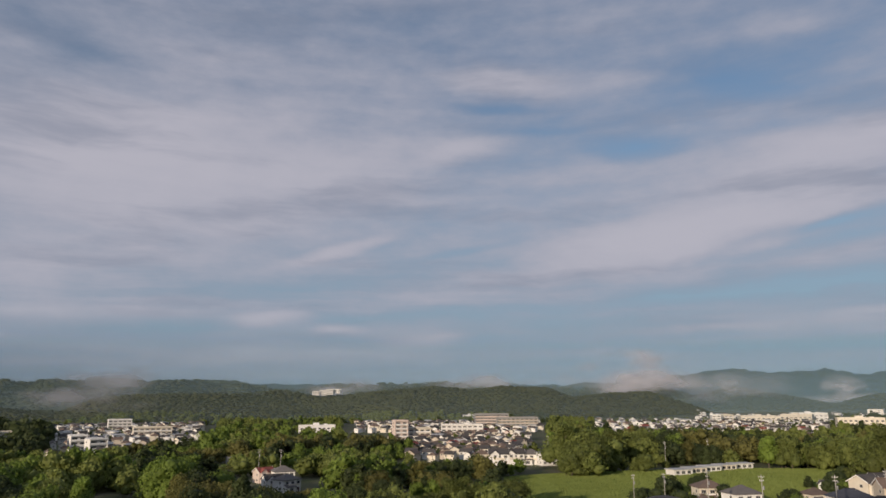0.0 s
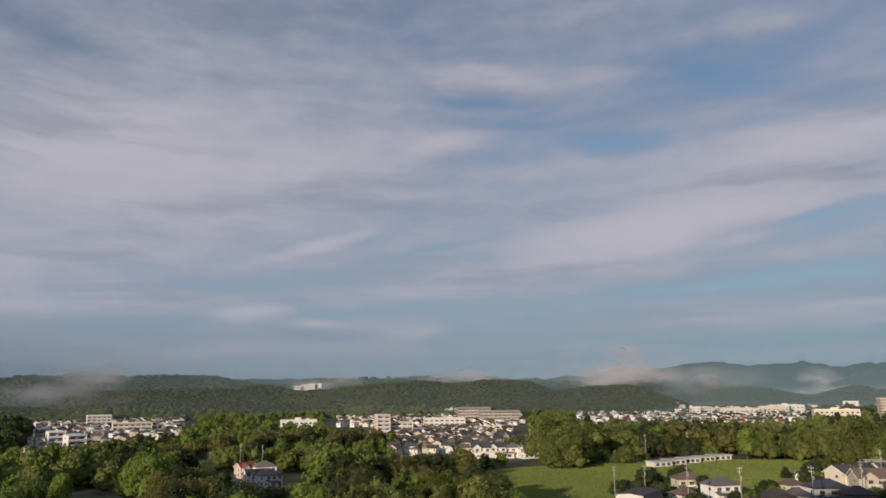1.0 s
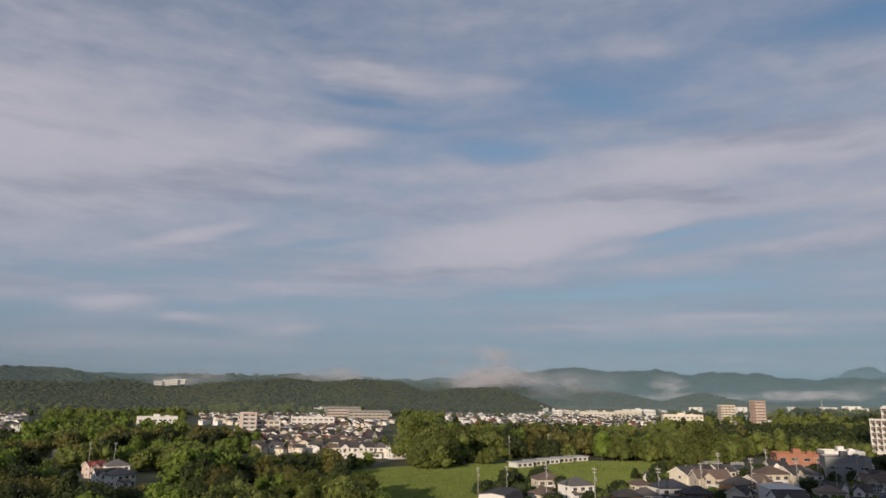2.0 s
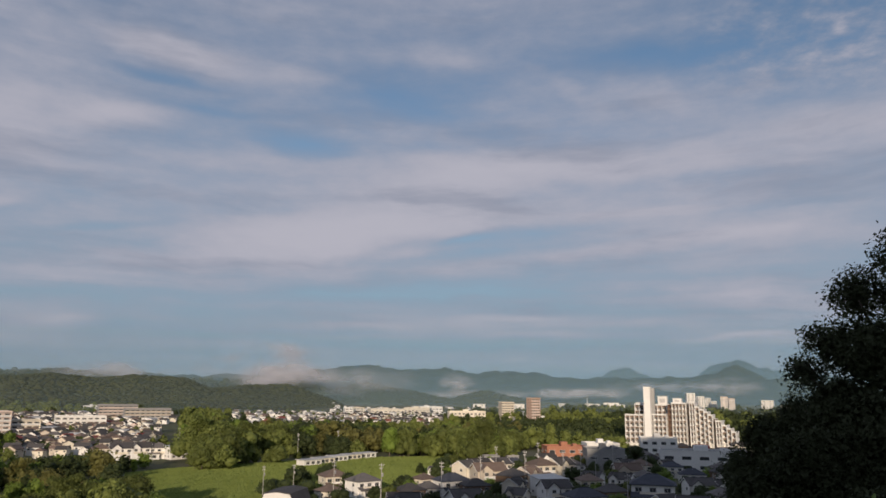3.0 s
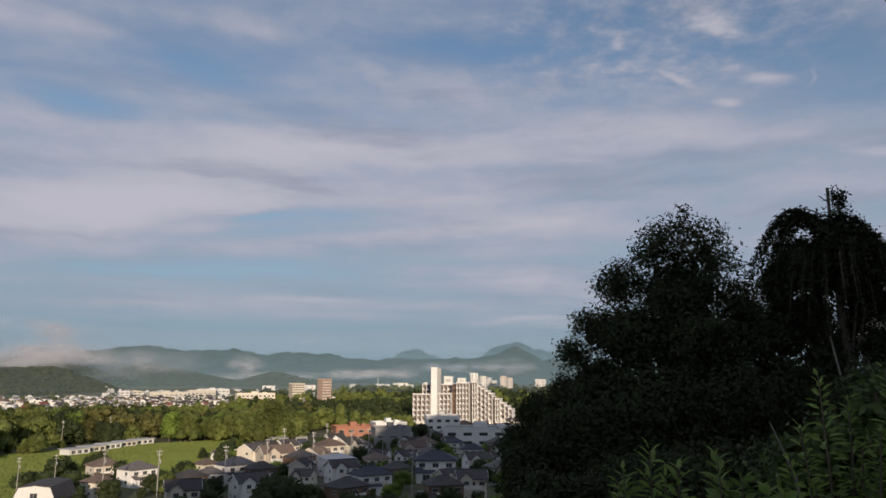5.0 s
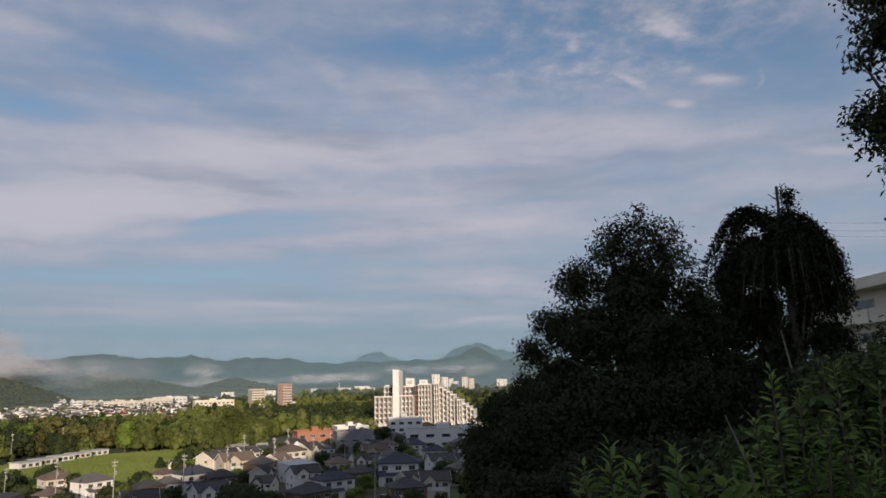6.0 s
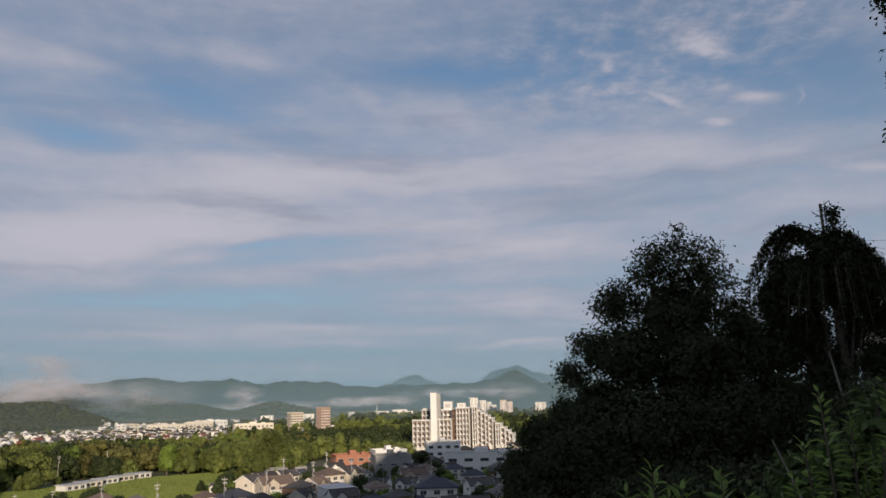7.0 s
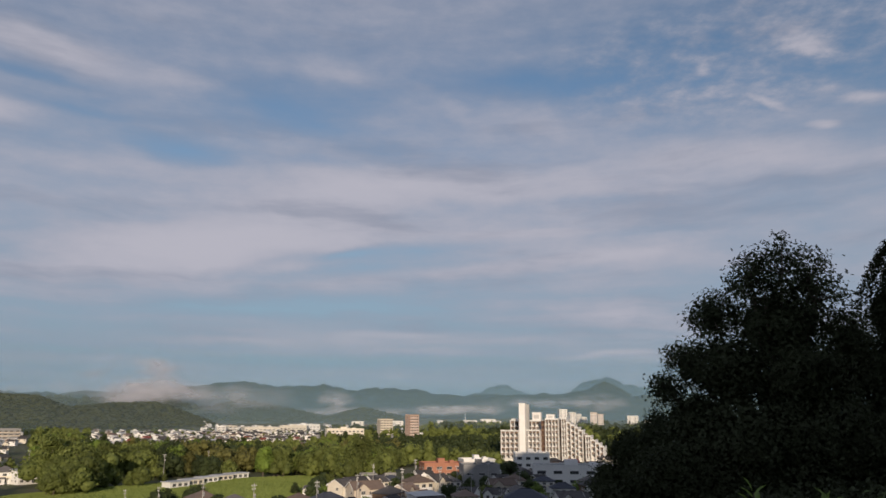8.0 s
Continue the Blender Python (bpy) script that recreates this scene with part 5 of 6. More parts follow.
put(slab_block("apartment_building", "brown brick-tiled tower of flats", 11, 11, 9, 4, "brick", 2.9, "", "pink"), 34.7, 800, 30)
put(slab_block("apartment_building", "beige block of flats beside the brown tower", 16, 12, 7, 4, "beige", 2.9, "", "cream"), 32.6, 905, 20)
put(plain_block("school", "long cream three-storey school building", 40, 12, 3, 9, "cream", "pale", 3.6), 29.5, 800, 12)
put(plain_block("works_hall", "wide cream works hall with low roofs", 46, 40, 2, 8, "cream", "pale", 3.6, 1.0), 23.2, 1010, 8, 0.5)
put(plain_block("works_hall", "cream works hall with a taller front", 36, 30, 2, 7, "cream", "pale", 4.4, 1.0), 25.7, 1030, -6, 0.5)
put(plain_block("works_hall", "white works hall behind the town", 44, 26, 2, 8, "white", "pale", 4.2, 1.0), 26.4, 1120, 8, 1.0)
put(slab_block("apartment_building", "pale grey long block of flats", 42, 12, 4, 9, "grey", 2.9, "", "beige"), 5.7, 770, 8)
put(slab_block("apartment_building", "pale grey long block of flats", 36, 12, 5, 8, "grey", 2.9, "", "pink"), 3.7, 800, 8)
put(slab_block("apartment_building", "white low block of flats", 36, 11, 3, 8, "white"), 1.4, 640, 4)
put(slab_block("apartment_building", "white low block of flats", 26, 11, 3, 6, "cream"), -2.4, 570, 10)
put(slab_block("apartment_building", "narrow pink block of flats", 10, 10, 5, 2, "pink"), -3.4, 560, 15)
put(plain_block("school", "long white school building at the wood's edge", 30, 11, 2, 8, "white", "pale", 3.6), -9.8, 640, 6, 1.5)
for k, (b, storeys, lift) in enumerate(((-9.95, 2, 9.0), (-9.4, 3, 8.5), (-8.85, 3, 9.5), (-8.3, 2, 11.0))):
    put(slab_block("apartment_building", "white terraced villa flats on the hill's crest", 13, 12, storeys, 3, "white", 3.0, "terraced villa flats"), b, 1436 + 4 * (k % 2), 4 - 6 * k, lift)
put(plain_block("office_building", "small white house on the hillside", 18, 10, 2, 3, "white", "pale"), 2.0, 1040, 10, 2.0)
put(slab_block("apartment_building", "white flats among the trees", 9, 9, 3, 2, "white"), -26.4, 490, 12, 1.5)
put(slab_block("apartment_building", "white flats among the trees", 10, 9, 3, 2, "white"), -25.2, 474, 20)
put(slab_block("apartment_building", "cream flats at the dark wood's edge", 26, 12, 3, 5, "cream"), -30.8, 560, 10, 2.0)
put(slab_block("apartment_building", "row of cream flats in the town", 30, 11, 3, 7, "cream"), -21.6, 662, 6)
put(slab_block("apartment_building", "row of cream flats in the town", 22, 11, 4, 5, "white"), -23.8, 820, 6)
for b, d, w, s, wall in ((46.35, 1500, 16, 12, "white"), (47.05, 1490, 12, 10, "white"), (47.6, 1500, 9, 9, "white"), (48.0, 1480, 9, 7, "white"), (48.7, 1400, 12, 10, "pink"), (49.2, 1410, 10, 9, "pink"), (39.2, 1560, 30, 4, "white"), (40.6, 1500, 30, 5, "white"), (41.3, 1460, 14, 4, "white"), (37.0, 1800, 24, 3, "white"), (53.0, 1250, 24, 6, "cream"), (51.6, 1600, 22, 8, "white"), (20.3, 990, 11, 3, "white"), (21.1, 1010, 12, 3, "cream"), (30.5, 1500, 24, 3, "white"), (33.5, 1600, 26, 3, "white")):
    put(slab_block("apartment_building", "distant pale block of flats", w, 13, s, max(2, w // 13), wall, 3.0, "distant flats"), b, d, (b * 7) % 30 - 10, 0.5)


def long_sheds():
    """A row of low pale sheds along the far side of the meadow."""
    for k in range(5):
        ob = thing("low_shed", "low pale shed with a flat roof beside the meadow", "shed", "row of low sheds")
        w = (9, 8.5, 8, 8, 9)[k]
        part("wall", Geo().box(-w / 2, w / 2, -2.6, 2.6, -0.5, 2.5), WALLS["cream" if k % 2 else "white"], ob)
        part("roof", Geo().box(-w / 2 - 0.4, w / 2 + 0.4, -3.1, 3.1, 2.5, 2.75), ROOFS["pale"], ob)
        for q in (-0.3, 0.0, 0.3):
            add_window(ob, 1.6, 1.2, q * w, -2.6, 0.9, 0)
        put(ob, 17.5 + 1.05 * k, 312 + 8.5 * k, 38)


long_sheds()


# ---- utility poles ----
def pole():
    ob = thing("utility_pole", "grey concrete utility pole with crossarms", "utility pole", "utility poles")
    part("post", Geo().rod((0, 0, -0.5), (0, 0, 12.6), 0.13, 0.075, 9), CONCRETE, ob)
    for z, w in ((12.0, 1.2), (11.2, 0.9)):
        arm = part("crossarm", Geo().box(-w / 2, w / 2, -0.06, 0.06, -0.06, 0.06), METAL, ob, place=pose(0, -0.14, z))
        for x in (-0.45, 0.0, 0.45):
            part("insulator", Geo().rod((0, 0, 0.06), (0, 0, 0.28), 0.06, 0.04, 6), WALLS["white"], arm, place=pose(x * w, 0, 0))
    part("transformer", Geo().rod((0.34, 0, 9.2), (0.34, 0, 10.0), 0.2, 0.2, 10), METAL, ob)
    part("bracket", Geo().box(0.1, 0.42, -0.05, 0.05, 10.0, 10.1), METAL, ob)
    return ob


POLE = pole()
for b, d, s in ((23.0, 190, 1.0), (19.4, 196, 1.0), (27.6, 196, 1.0), (30.6, 222, 0.95), (34.0, 236, 1.0), (36.9, 232, 1.05), (38.2, 250, 1.0), (31.8, 262, 0.95), (40.6, 262, 1.1), (16.4, 214, 0.8), (41.6, 176, 1.0), (16.6, 345, 0.9), (19.6, 372, 0.9), (8.0, 372, 1.0), (-12.4, 300, 0.9), (-14.0, 306, 0.9), (35.0, 280, 1.0), (39.3, 246, 0.9), (43.0, 250, 0.9), (14.2, 210, 0.8)):
    stand(POLE, b, d, (b * 37) % 40 - 20, s)


def mast():
    ob = thing("lattice_mast", "thin red and white lattice mast among far buildings", "mast")
    g = Geo()
    for a, c in ((-1, -1), (1, -1), (1, 1), (-1, 1)):
        g.rod((2.2 * a, 2.2 * c, -0.5), (0.4 * a, 0.4 * c, 44), 0.25, 0.15, 5)
    for k in range(12):
        z0, z1 = 44 * k / 12, 44 * (k + 1) / 12
        w0, w1 = 2.2 - 1.8 * k / 12, 2.2 - 1.8 * (k + 1) / 12
        g.rod((-w0, -w0, z0), (w1, -w1, z1), 0.12, 0.12, 4)
        g.rod((w0, w0, z0), (-w1, w1, z1), 0.12, 0.12, 4)
    part("lattice", g, WALLS["white"], ob)
    part("tip", Geo().rod((0, 0, 43.5), (0, 0, 52), 0.3, 0.1, 5), WALLS["orange"], ob)
    return ob


stand(mast(), 38.83, 1400, 10, 0.6)


def van():
    ob = thing("van", "small white van parked between houses in shade", "van")
    part("body", Geo().box(-1.65, 1.65, -0.72, 0.72, 0.35, 1.15).box(-1.65, 1.0, -0.68, 0.68, 1.15, 1.85), CARPAINT, ob)
    part("windscreen", Geo().plate([(1.45, -0.64, 1.16), (1.45, 0.64, 1.16), (1.01, 0.62, 1.82), (1.01, -0.62, 1.82)], 0.03), GLASS, ob)
    part("side_window", Geo().box(-1.2, 0.9, -0.70, -0.685, 1.25, 1.7), GLASS, ob)
    for x in (-1.05, 1.05):
        for y in (-0.72, 0.6):
            wh = part("wheel", Geo().rod((x, y, 0.3), (x, y + 0.14, 0.3), 0.3, 0.3, 14), DARK, ob)
            part("rim", Geo().rod((x, y - 0.005, 0.3), (x, y + 0.145, 0.3), 0.17, 0.17, 10), METAL, wh)
    return ob


put(van(), 42.6, 186, 20)

# ---- the shaded slope beside the camera: trees, shrubs, pole ----
near_rng = np.random.default_rng(9)


def lobed_tree(name, label, bearing, far, lobes, mat, leaf, count, base_z=None, limbs=True, droop=0.0, category="tree"):
    """A tree from lobes (sideways, ahead, height over the eye, half width, half height, core) seen across the bearing."""
    x0, y0 = spot(bearing, far)
    g = height(x0, y0)
    ob = thing(name, label, category)
    ob.matrix_basis = Matrix.LocRotScale((x0, y0, g), Euler((0, 0, radians(-bearing))), None)
    lift = EYE.z - g
    bits, area = [], sum(w * h for _, _, _, w, h, _ in lobes)
    tr = Geo()
    top = max(z + h for _, _, z, _, h, _ in lobes) + lift
    tr.rod((0, 0, -0.4), (0.15, 0.05, top * 0.45), 0.022 * top, 0.015 * top, 9).rod((0.15, 0.05, top * 0.45), (0, 0, top * 0.86), 0.015 * top, 0.004 * top, 7)
    for a, b, z, w, h, core in lobes:
        c, s = np.array([a, b, z + lift]), np.array([w, w, h])
        if core:
            # the shaded inside: broad clumps of overlapping leaves
            m = int(1700 * w * h) + 200
            q = near_rng.normal(0, 1, (m, 3))
            q /= np.linalg.norm(q, axis=1, keepdims=True)
            bits.append(leaves(c + q * s * core * near_rng.uniform(0.35, 1.0, (m, 1)), q, 0.17, 0.11, 0.8, near_rng))
        # sprays: tufts of leaves on twig ends, so that the outline breaks up
        n = max(8, int(count * w * h / area / 18 * (1.0 if core else 0.5)))
        d = near_rng.normal(0, 1, (n, 3))
        d /= np.linalg.norm(d, axis=1, keepdims=True)
        tip = c + d * s * near_rng.uniform(0.5, 1.06, (n, 1)) * near_rng.choice((0.86, 0.96, 1.04), (n, 1))
        p = np.repeat(tip, 18, 0) + near_rng.normal(0, 1, (n * 18, 3)) * (0.13, 0.13, 0.10) * (leaf / 0.12)
        out = np.repeat(d, 18, 0) * 0.6 + (0, 0, 0.5)
        p[:, 2] -= droop * near_rng.uniform(0, 1, len(p)) ** 2
        bits.append(leaves(p, out, leaf, leaf * 0.45, 0.6, near_rng))
        tr.rod((0, 0, max(0.3, (z + lift) * 0.55)), tuple(c), 0.006 * top, 0.002 * top, 6)
        for k in range(0, n, max(1, n // 14)):
            tr.rod(tuple(c), tuple(tip[k]), 0.0022 * top, 0.0008 * top, 4)
    part("trunk", tr, BARK, ob)
    part("crown", quick_mesh("crown", *joined(bits), mat), None, ob)
    return ob


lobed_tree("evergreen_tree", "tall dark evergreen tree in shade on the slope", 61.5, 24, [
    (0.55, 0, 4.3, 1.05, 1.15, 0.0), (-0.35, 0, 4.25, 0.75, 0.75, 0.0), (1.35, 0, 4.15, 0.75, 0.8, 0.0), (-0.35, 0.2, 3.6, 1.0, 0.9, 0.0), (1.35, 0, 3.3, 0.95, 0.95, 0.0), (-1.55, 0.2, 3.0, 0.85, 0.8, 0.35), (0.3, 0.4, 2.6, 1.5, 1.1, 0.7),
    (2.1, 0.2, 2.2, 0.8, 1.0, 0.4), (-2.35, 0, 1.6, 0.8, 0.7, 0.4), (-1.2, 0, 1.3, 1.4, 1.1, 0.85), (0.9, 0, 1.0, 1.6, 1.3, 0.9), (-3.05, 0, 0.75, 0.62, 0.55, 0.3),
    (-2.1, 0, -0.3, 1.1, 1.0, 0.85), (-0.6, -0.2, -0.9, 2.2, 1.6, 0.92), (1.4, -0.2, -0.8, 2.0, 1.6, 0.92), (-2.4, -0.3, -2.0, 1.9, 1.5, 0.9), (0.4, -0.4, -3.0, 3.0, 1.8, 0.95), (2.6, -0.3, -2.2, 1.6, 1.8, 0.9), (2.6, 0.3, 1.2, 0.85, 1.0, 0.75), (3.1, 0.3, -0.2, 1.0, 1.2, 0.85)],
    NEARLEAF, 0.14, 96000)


def weeping_tree():
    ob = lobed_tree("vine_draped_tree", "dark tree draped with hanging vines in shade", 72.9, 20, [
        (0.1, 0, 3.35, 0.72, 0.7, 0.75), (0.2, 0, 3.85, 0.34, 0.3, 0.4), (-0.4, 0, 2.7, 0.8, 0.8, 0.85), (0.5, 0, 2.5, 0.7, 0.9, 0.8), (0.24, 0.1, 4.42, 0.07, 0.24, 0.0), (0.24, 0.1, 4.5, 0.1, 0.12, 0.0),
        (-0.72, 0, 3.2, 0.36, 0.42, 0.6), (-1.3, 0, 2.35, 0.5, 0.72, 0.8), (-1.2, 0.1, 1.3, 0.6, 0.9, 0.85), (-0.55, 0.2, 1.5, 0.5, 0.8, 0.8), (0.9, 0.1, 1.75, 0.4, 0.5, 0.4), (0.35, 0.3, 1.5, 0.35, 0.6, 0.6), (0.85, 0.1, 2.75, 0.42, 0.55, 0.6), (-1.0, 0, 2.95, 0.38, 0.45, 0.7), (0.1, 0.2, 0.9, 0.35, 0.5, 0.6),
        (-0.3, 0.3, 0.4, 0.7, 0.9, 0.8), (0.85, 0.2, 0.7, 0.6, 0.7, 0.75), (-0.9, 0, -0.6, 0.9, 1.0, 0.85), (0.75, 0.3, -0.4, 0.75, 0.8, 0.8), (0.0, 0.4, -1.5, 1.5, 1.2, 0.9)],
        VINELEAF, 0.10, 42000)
    lift = EYE.z - ob.matrix_basis.translation.z
    bits = []
    strands = Geo()
    # boughs that arch out to both sides and hang over, with sky showing under them
    for side, count, knots in ((-1, 9, ((0.2, 3.75), (0.85, 4.75), (1.55, 3.95), (1.82, 2.5))), (1, 8, ((0.35, 3.85), (0.85, 3.75), (1.38, 3.25), (1.42, 1.7)))):
        for k in range(count):
            j = near_rng.normal(0, 0.09, (4, 2))
            reach = near_rng.uniform(0.72, 1.04)
            deep = near_rng.uniform(-0.5, 0.5)
            c = [np.array((side * x * reach + j[q][0], deep * q / 3, lift + z - 0.16 * k * (1 - reach) + j[q][1])) for q, (x, z) in enumerate(knots)]
            u = np.linspace(0, 1, 34)[:, None]
            p = (1 - u) ** 3 * c[0] + 3 * u * (1 - u) ** 2 * c[1] + 3 * u * u * (1 - u) * c[2] + u ** 3 * c[3]
            for q in range(0, 33, 3):
                strands.rod(tuple(p[q]), tuple(p[min(q + 3, 33)]), 0.02 * (1 - q / 40), 0.018 * (1 - q / 40), 4)
            p = np.repeat(p, 12, 0)
            p = p + near_rng.normal(0, 0.05, p.shape) - np.stack([np.zeros(len(p)), np.zeros(len(p)), near_rng.uniform(0, 0.26, len(p)) ** 1.0], -1)
            bits.append(leaves(p, np.tile((side * 0.7, 0.2, 0.3), (len(p), 1)), 0.12, 0.045, 0.6, near_rng))
    for k in range(90):
        a = near_rng.uniform(0, 6.283)
        r = near_rng.uniform(0.7, 1.15)
        x, y = r * math.cos(a), r * math.sin(a) * 0.8
        z1 = lift + 3.6 - 0.75 * r * r * near_rng.uniform(0.6, 1.0)
        n = int(near_rng.integers(10, 26))
        s = np.linspace(0, 1, n)
        fall = near_rng.uniform(0.6, 1.9)
        p = np.stack([x * (1 + 0.22 * s), y * (1 + 0.22 * s), z1 - fall * s ** 1.3], -1)
        strands.rod(tuple(p[0]), tuple(p[-1]), 0.012, 0.005, 4)
        p = np.repeat(p, 3, 0) + near_rng.normal(0, 0.05, (n * 3, 3))
        bits.append(leaves(p, np.tile((math.cos(a), math.sin(a), 0.1), (len(p), 1)), 0.10, 0.045, 0.7, near_rng))
    part("hanging_vines", quick_mesh("hanging_vines", *joined(bits), VINELEAF), None, ob)
    part("vine_stem", strands, BARK, ob)
    # pale leaning stem in front of the shaded crown
    part("pale_stem", Geo().rod((0.25, -1.7, lift - 3.0), (0.0, -1.6, lift - 0.4), 0.034, 0.03, 8).rod((0.0, -1.6, lift - 0.4), (-0.22, -1.4, lift + 0.95), 0.03, 0.016, 8), STEM, ob, "pale bare stem")
    return ob


weeping_tree()
lobed_tree("overhanging_tree", "dark broadleaf boughs hanging over the slope", 84.6, 13, [
    (-0.75, 0, 5.4, 0.55, 0.7, 0.45), (-0.95, 0, 3.85, 0.5, 0.55, 0.5), (-0.6, 0, 3.0, 0.45, 0.5, 0.35), (0.3, 0, 5.0, 1.0, 1.3, 0.8), (0.4, 0.2, 3.2, 0.95, 0.9, 0.75), (-0.9, 0, 6.6, 0.6, 0.8, 0.5), (0.4, 0, 7.2, 1.3, 1.2, 0.8), (-1.35, 0, 4.05, 0.2, 0.12, 0.0), (-1.2, 0, 5.0, 0.2, 0.14, 0.0), (-0.7, 0, 2.45, 0.25, 0.28, 0.0)],
    NEARLEAF, 0.115, 22000)
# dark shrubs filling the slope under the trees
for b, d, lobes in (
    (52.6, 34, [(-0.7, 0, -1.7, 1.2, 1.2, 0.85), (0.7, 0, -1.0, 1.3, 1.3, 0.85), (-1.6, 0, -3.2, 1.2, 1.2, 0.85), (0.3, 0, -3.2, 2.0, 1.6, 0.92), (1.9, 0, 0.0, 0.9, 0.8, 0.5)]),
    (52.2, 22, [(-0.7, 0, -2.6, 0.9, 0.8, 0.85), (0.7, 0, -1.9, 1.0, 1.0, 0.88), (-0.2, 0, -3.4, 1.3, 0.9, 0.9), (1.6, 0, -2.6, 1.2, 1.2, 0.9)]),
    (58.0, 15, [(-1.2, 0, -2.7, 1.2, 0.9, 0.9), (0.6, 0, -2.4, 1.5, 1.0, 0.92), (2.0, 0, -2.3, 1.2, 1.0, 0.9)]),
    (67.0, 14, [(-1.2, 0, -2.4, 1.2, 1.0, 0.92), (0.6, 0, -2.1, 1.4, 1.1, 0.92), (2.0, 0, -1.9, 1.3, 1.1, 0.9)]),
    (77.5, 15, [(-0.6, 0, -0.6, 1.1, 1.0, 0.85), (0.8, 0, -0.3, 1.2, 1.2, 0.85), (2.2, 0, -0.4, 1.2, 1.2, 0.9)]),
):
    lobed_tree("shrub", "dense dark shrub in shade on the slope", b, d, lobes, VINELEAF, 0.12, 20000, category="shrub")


def blade(length, width):
    """One leaf outline, folded on its midrib, along +y."""
    v = [(0, 0, 0), (width * 0.42, length * 0.32, 0.05 * length), (width * 0.3, length * 0.68, 0.03 * length), (0, length, -0.12 * length), (-width * 0.3, length * 0.68, 0.03 * length), (-width * 0.42, length * 0.32, 0.05 * length), (0, length * 0.5, -0.02 * length)]
    return np.array(v), np.array([(0, 1, 6), (1, 2, 6), (2, 3, 6), (3, 4, 6), (4, 5, 6), (5, 0, 6)])


def shrub_plant(label, bearing, far, stems, leaf, width, group="fresh green shrubs"):
    """Upright stems (sideways, ahead, tip height over the eye) with whorls of long leaves, standing on the slope."""
    x0, y0 = spot(bearing, far)
    g = height(x0, y0)
    ob = thing("green_shrub", label, "shrub", group)
    ob.matrix_basis = Matrix.LocRotScale((x0, y0, g), Euler((0, 0, radians(-bearing))), None)
    lift = EYE.z - g
    bl, bf = blade(leaf, width)
    for a, b, tip in stems:
        st = Geo()
        foot = Vector((a * 0.4, b * 0.4 + 0.1, -0.1))
        head = Vector((a, b, tip + lift))
        st.rod(foot, foot.lerp(head, 0.5) + Vector((0, 0, 0.05)), 0.014, 0.010, 6).rod(foot.lerp(head, 0.5) + Vector((0, 0, 0.05)), head, 0.010, 0.004, 6)
        stem = part("stem", st, BARK, ob)
        bits = []
        h = (head - foot).length
        n = int(h / 0.02)
        for k in range(n):
            s = 0.25 + 0.75 * (k + 1) / n
            p = np.array(foot.lerp(head, s))
            spin = 2.4 * k + near_rng.normal(0, 0.3)
            rise = -0.2 + 1.0 * s ** 4 + near_rng.normal(0, 0.22)
            size = (0.55 + 0.6 * math.sin(math.pi * min(s, 0.97) ** 1.5)) * near_rng.uniform(0.7, 1.2)
            m = Euler((rise, near_rng.normal(0, 0.4), spin)).to_matrix()
            v = (np.array(m) @ (bl * size).T).T + p + np.array(m @ Vector((0, 0.05 * (1.2 - s), 0)))
            bits.append((v, bf))
        part("leaves", quick_mesh("leaves", *joined(bits), SHRUBLEAF, True), None, stem)
    return ob


shrub_plant("fresh green shrub with whorled leaves growing on the near slope", 59.6, 4.6, [(-0.16, 0, -0.56), (0.0, 0.05, -0.44), (0.16, 0, -0.52), (-0.2, 0.1, -0.62), (0.08, 0.1, -0.6)], 0.14, 0.055)
shrub_plant("fresh green shrub with broad leaves growing on the near slope", 65.6, 4.4, [(-0.1, 0, -0.42), (0.02, 0.05, -0.56), (0.14, 0, -0.6), (0.22, 0.08, -0.64), (-0.05, 0.1, -0.62)], 0.14, 0.085)
shrub_plant("tall fresh green shrub with narrow leaves growing on the near slope", 72.4, 5.0, [(-0.10, 0, 0.02), (0.05, 0.1, -0.12), (-0.22, 0, -0.3), (-0.3, 0.1, -0.5), (0.1, 0.1, -0.4), (-0.16, -0.1, -0.62), (0.2, 0.0, -0.3), (0.32, 0.1, -0.45), (-0.05, 0.2, -0.7), (-0.38, 0.1, -0.66)], 0.10, 0.042)
shrub_plant("tall fresh green shrub with narrow leaves growing on the near slope", 76.2, 5.2, [(-0.08, 0, 0.06), (0.16, 0.1, -0.1), (-0.2, 0.05, -0.35), (0.3, 0, -0.28), (0.05, -0.1, -0.5), (0.42, 0.1, -0.02), (-0.3, -0.1, -0.6), (0.2, -0.1, -0.66), (0.45, 0, -0.5)], 0.11, 0.036)

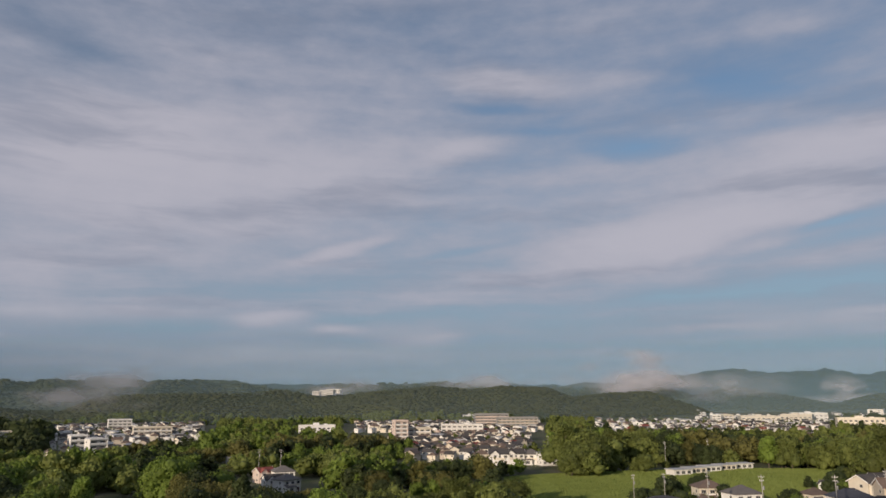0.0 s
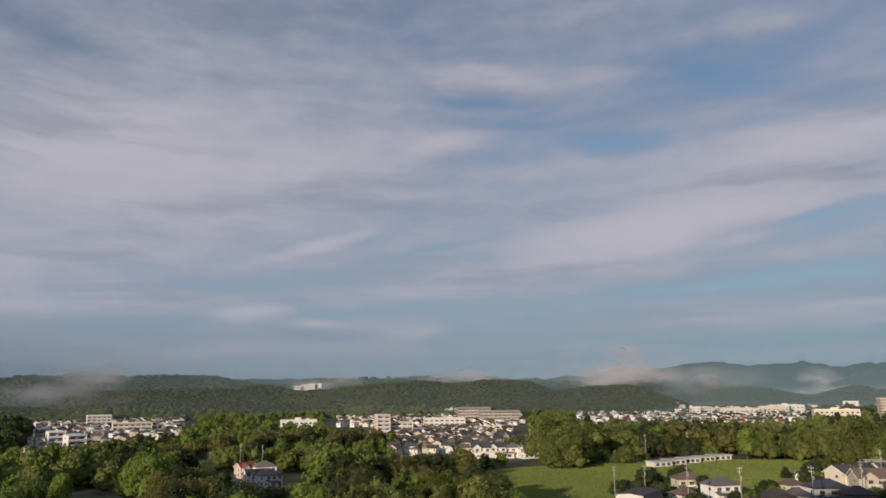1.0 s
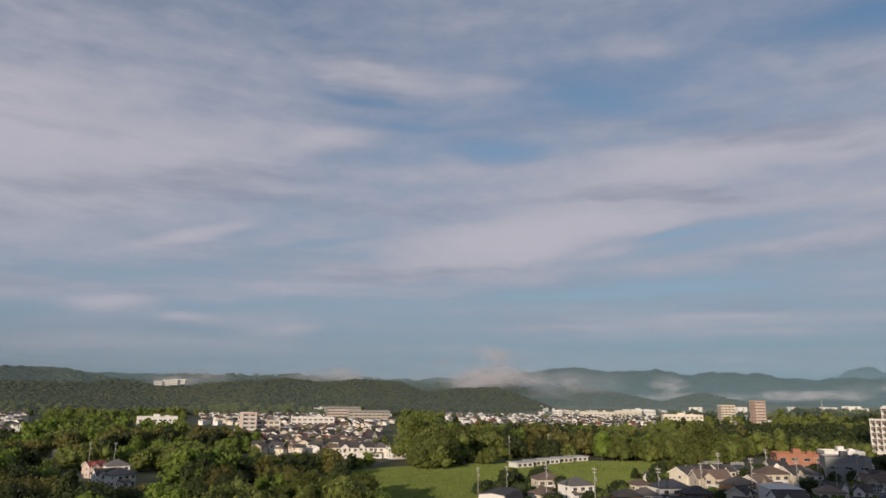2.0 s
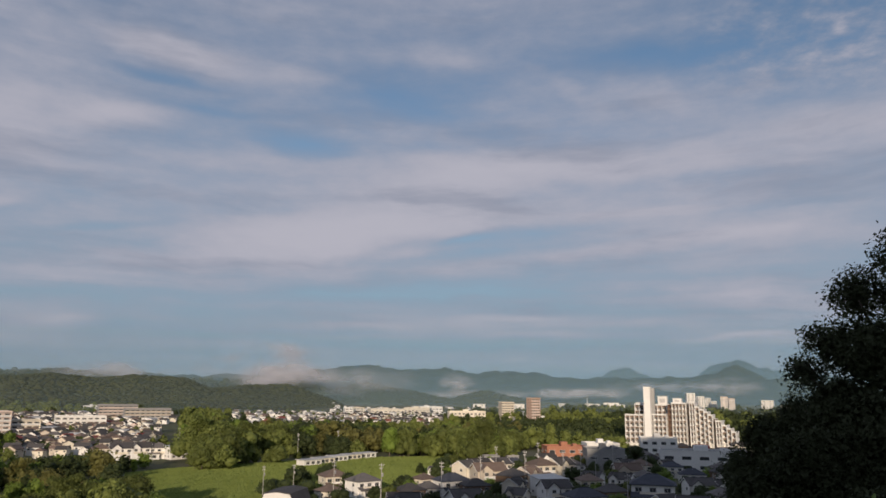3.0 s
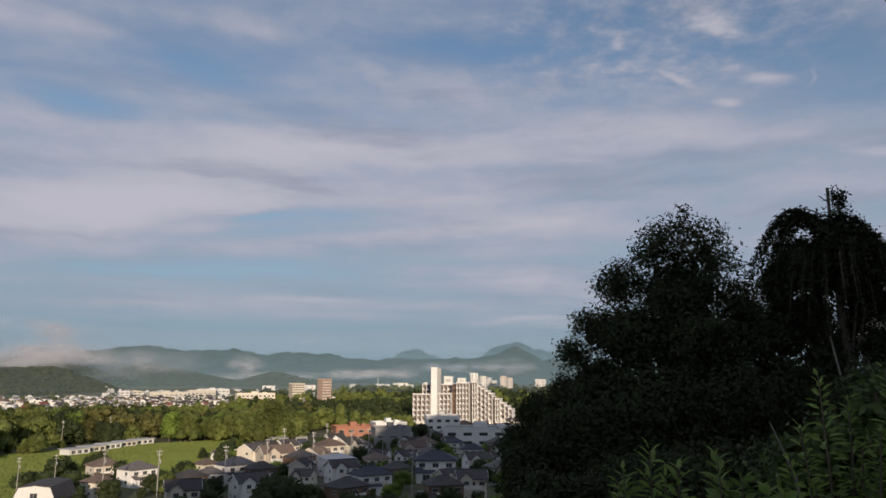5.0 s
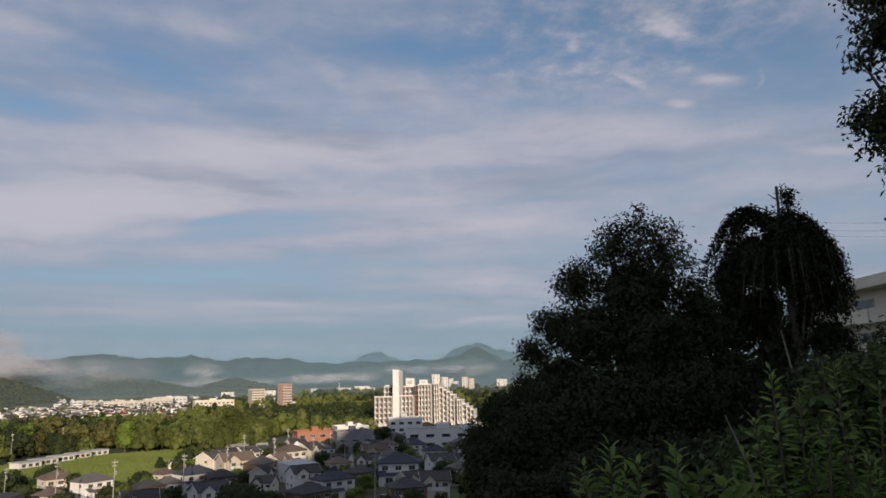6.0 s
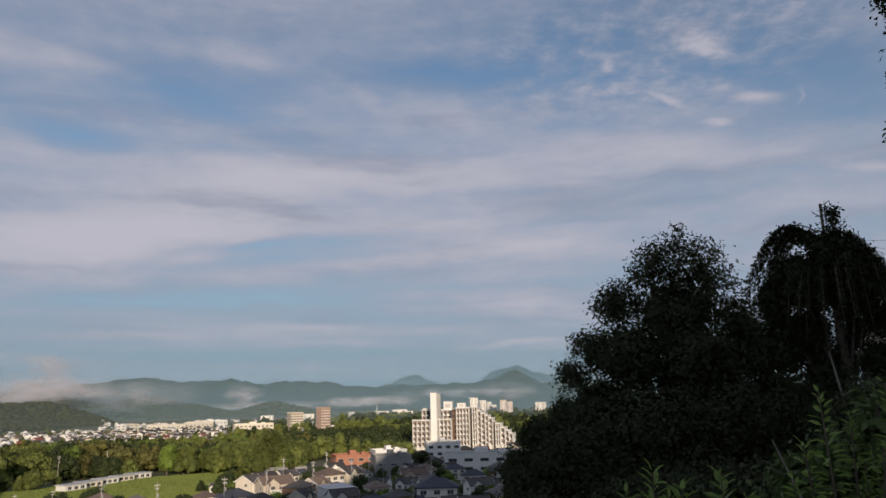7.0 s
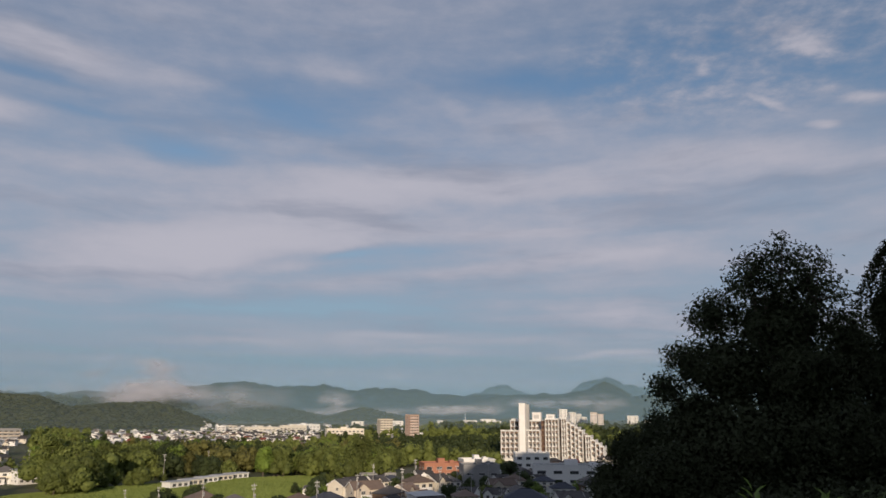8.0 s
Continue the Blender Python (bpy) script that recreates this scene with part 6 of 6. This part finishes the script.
# leafy bushes that fill the slope between the stems
for b, d, lobes in (
    (74.6, 6.6, [(-0.45, 0, -0.75, 0.42, 0.4, 0.7), (0.0, 0, -0.5, 0.42, 0.45, 0.7), (0.45, 0.1, -0.3, 0.4, 0.5, 0.7), (0.2, 0, -0.95, 0.7, 0.4, 0.8)]),
    (79.5, 6.8, [(-0.3, 0, -0.45, 0.45, 0.5, 0.7), (0.3, 0, -0.25, 0.5, 0.5, 0.7), (0.0, 0, -0.9, 0.8, 0.45, 0.8)]),
):
    lobed_tree("leafy_bush", "dull green leafy bush on the near slope", b, d, lobes, BUSHLEAF, 0.085, 5200, category="shrub")


def bare_stick():
    x, y = spot(68.8, 6.0)
    ob = thing("bare_stick", "pale bare stick leaning among the shrubs", "stick")
    ob.matrix_basis = Matrix.LocRotScale((x, y, height(x, y)), Euler((0, 0, radians(-68.8))), None)
    lift = EYE.z - height(x, y)
    part("stalk", Geo().rod((0.28, 0, -0.2), (0.06, 0, lift - 0.72), 0.014, 0.011, 6).rod((0.06, 0, lift - 0.72), (-0.09, 0, lift - 0.32), 0.011, 0.006, 6), STEM, ob)
    return ob


bare_stick()


def hill_pole():
    x, y = spot(72.9, 40)
    z = height(x, y)
    ob = thing("utility_pole", "utility pole rising behind a vine-draped tree", "utility pole")
    ob.matrix_basis = pose(x, y, z, 0, 0, -72.9)
    t = EYE.z + 40 * math.tan(radians(13.3)) - z
    part("post", Geo().rod((0, 0, -0.5), (0, 0, t), 0.11, 0.075, 9), BARK, ob)
    part("bracket", Geo().rod((0, 0, t - 0.75), (-0.42, 0, t - 0.35), 0.025, 0.025, 5).rod((0, 0, t - 0.55), (-0.3, 0, t - 0.62), 0.02, 0.02, 5), METAL, ob)
    part("bracket", Geo().rod((0, 0, t - 0.1), (0.42, 0, t + 0.12), 0.022, 0.022, 5), METAL, ob)
    part("cable", Geo().rod((0.42, 0, t + 0.12), (0.48, 0, t - 3), 0.014, 0.014, 4).rod((0.2, 0, t), (0.32, 0, t - 3), 0.014, 0.014, 4), DARK, ob)
    g = Geo()
    for dz in (1.9, 2.3, 2.6):
        prev = None
        for k in range(9):
            s = k / 8
            p = (0.1 + 26 * s, 6 * s, t - dz - 1.6 * 4 * s * (1 - s) * 0.4)
            if prev:
                g.rod(prev, p, 0.005, 0.005, 4)
            prev = p
    part("cable", g, DARK, ob)
    return ob


hill_pole()
put(slab_block("apartment_building", "cream flats on the slope with a brown-edged roof", 26, 11, 5, 5, "cream", 2.9, "", "cream"), 82.6, 72, -55, 0.0)
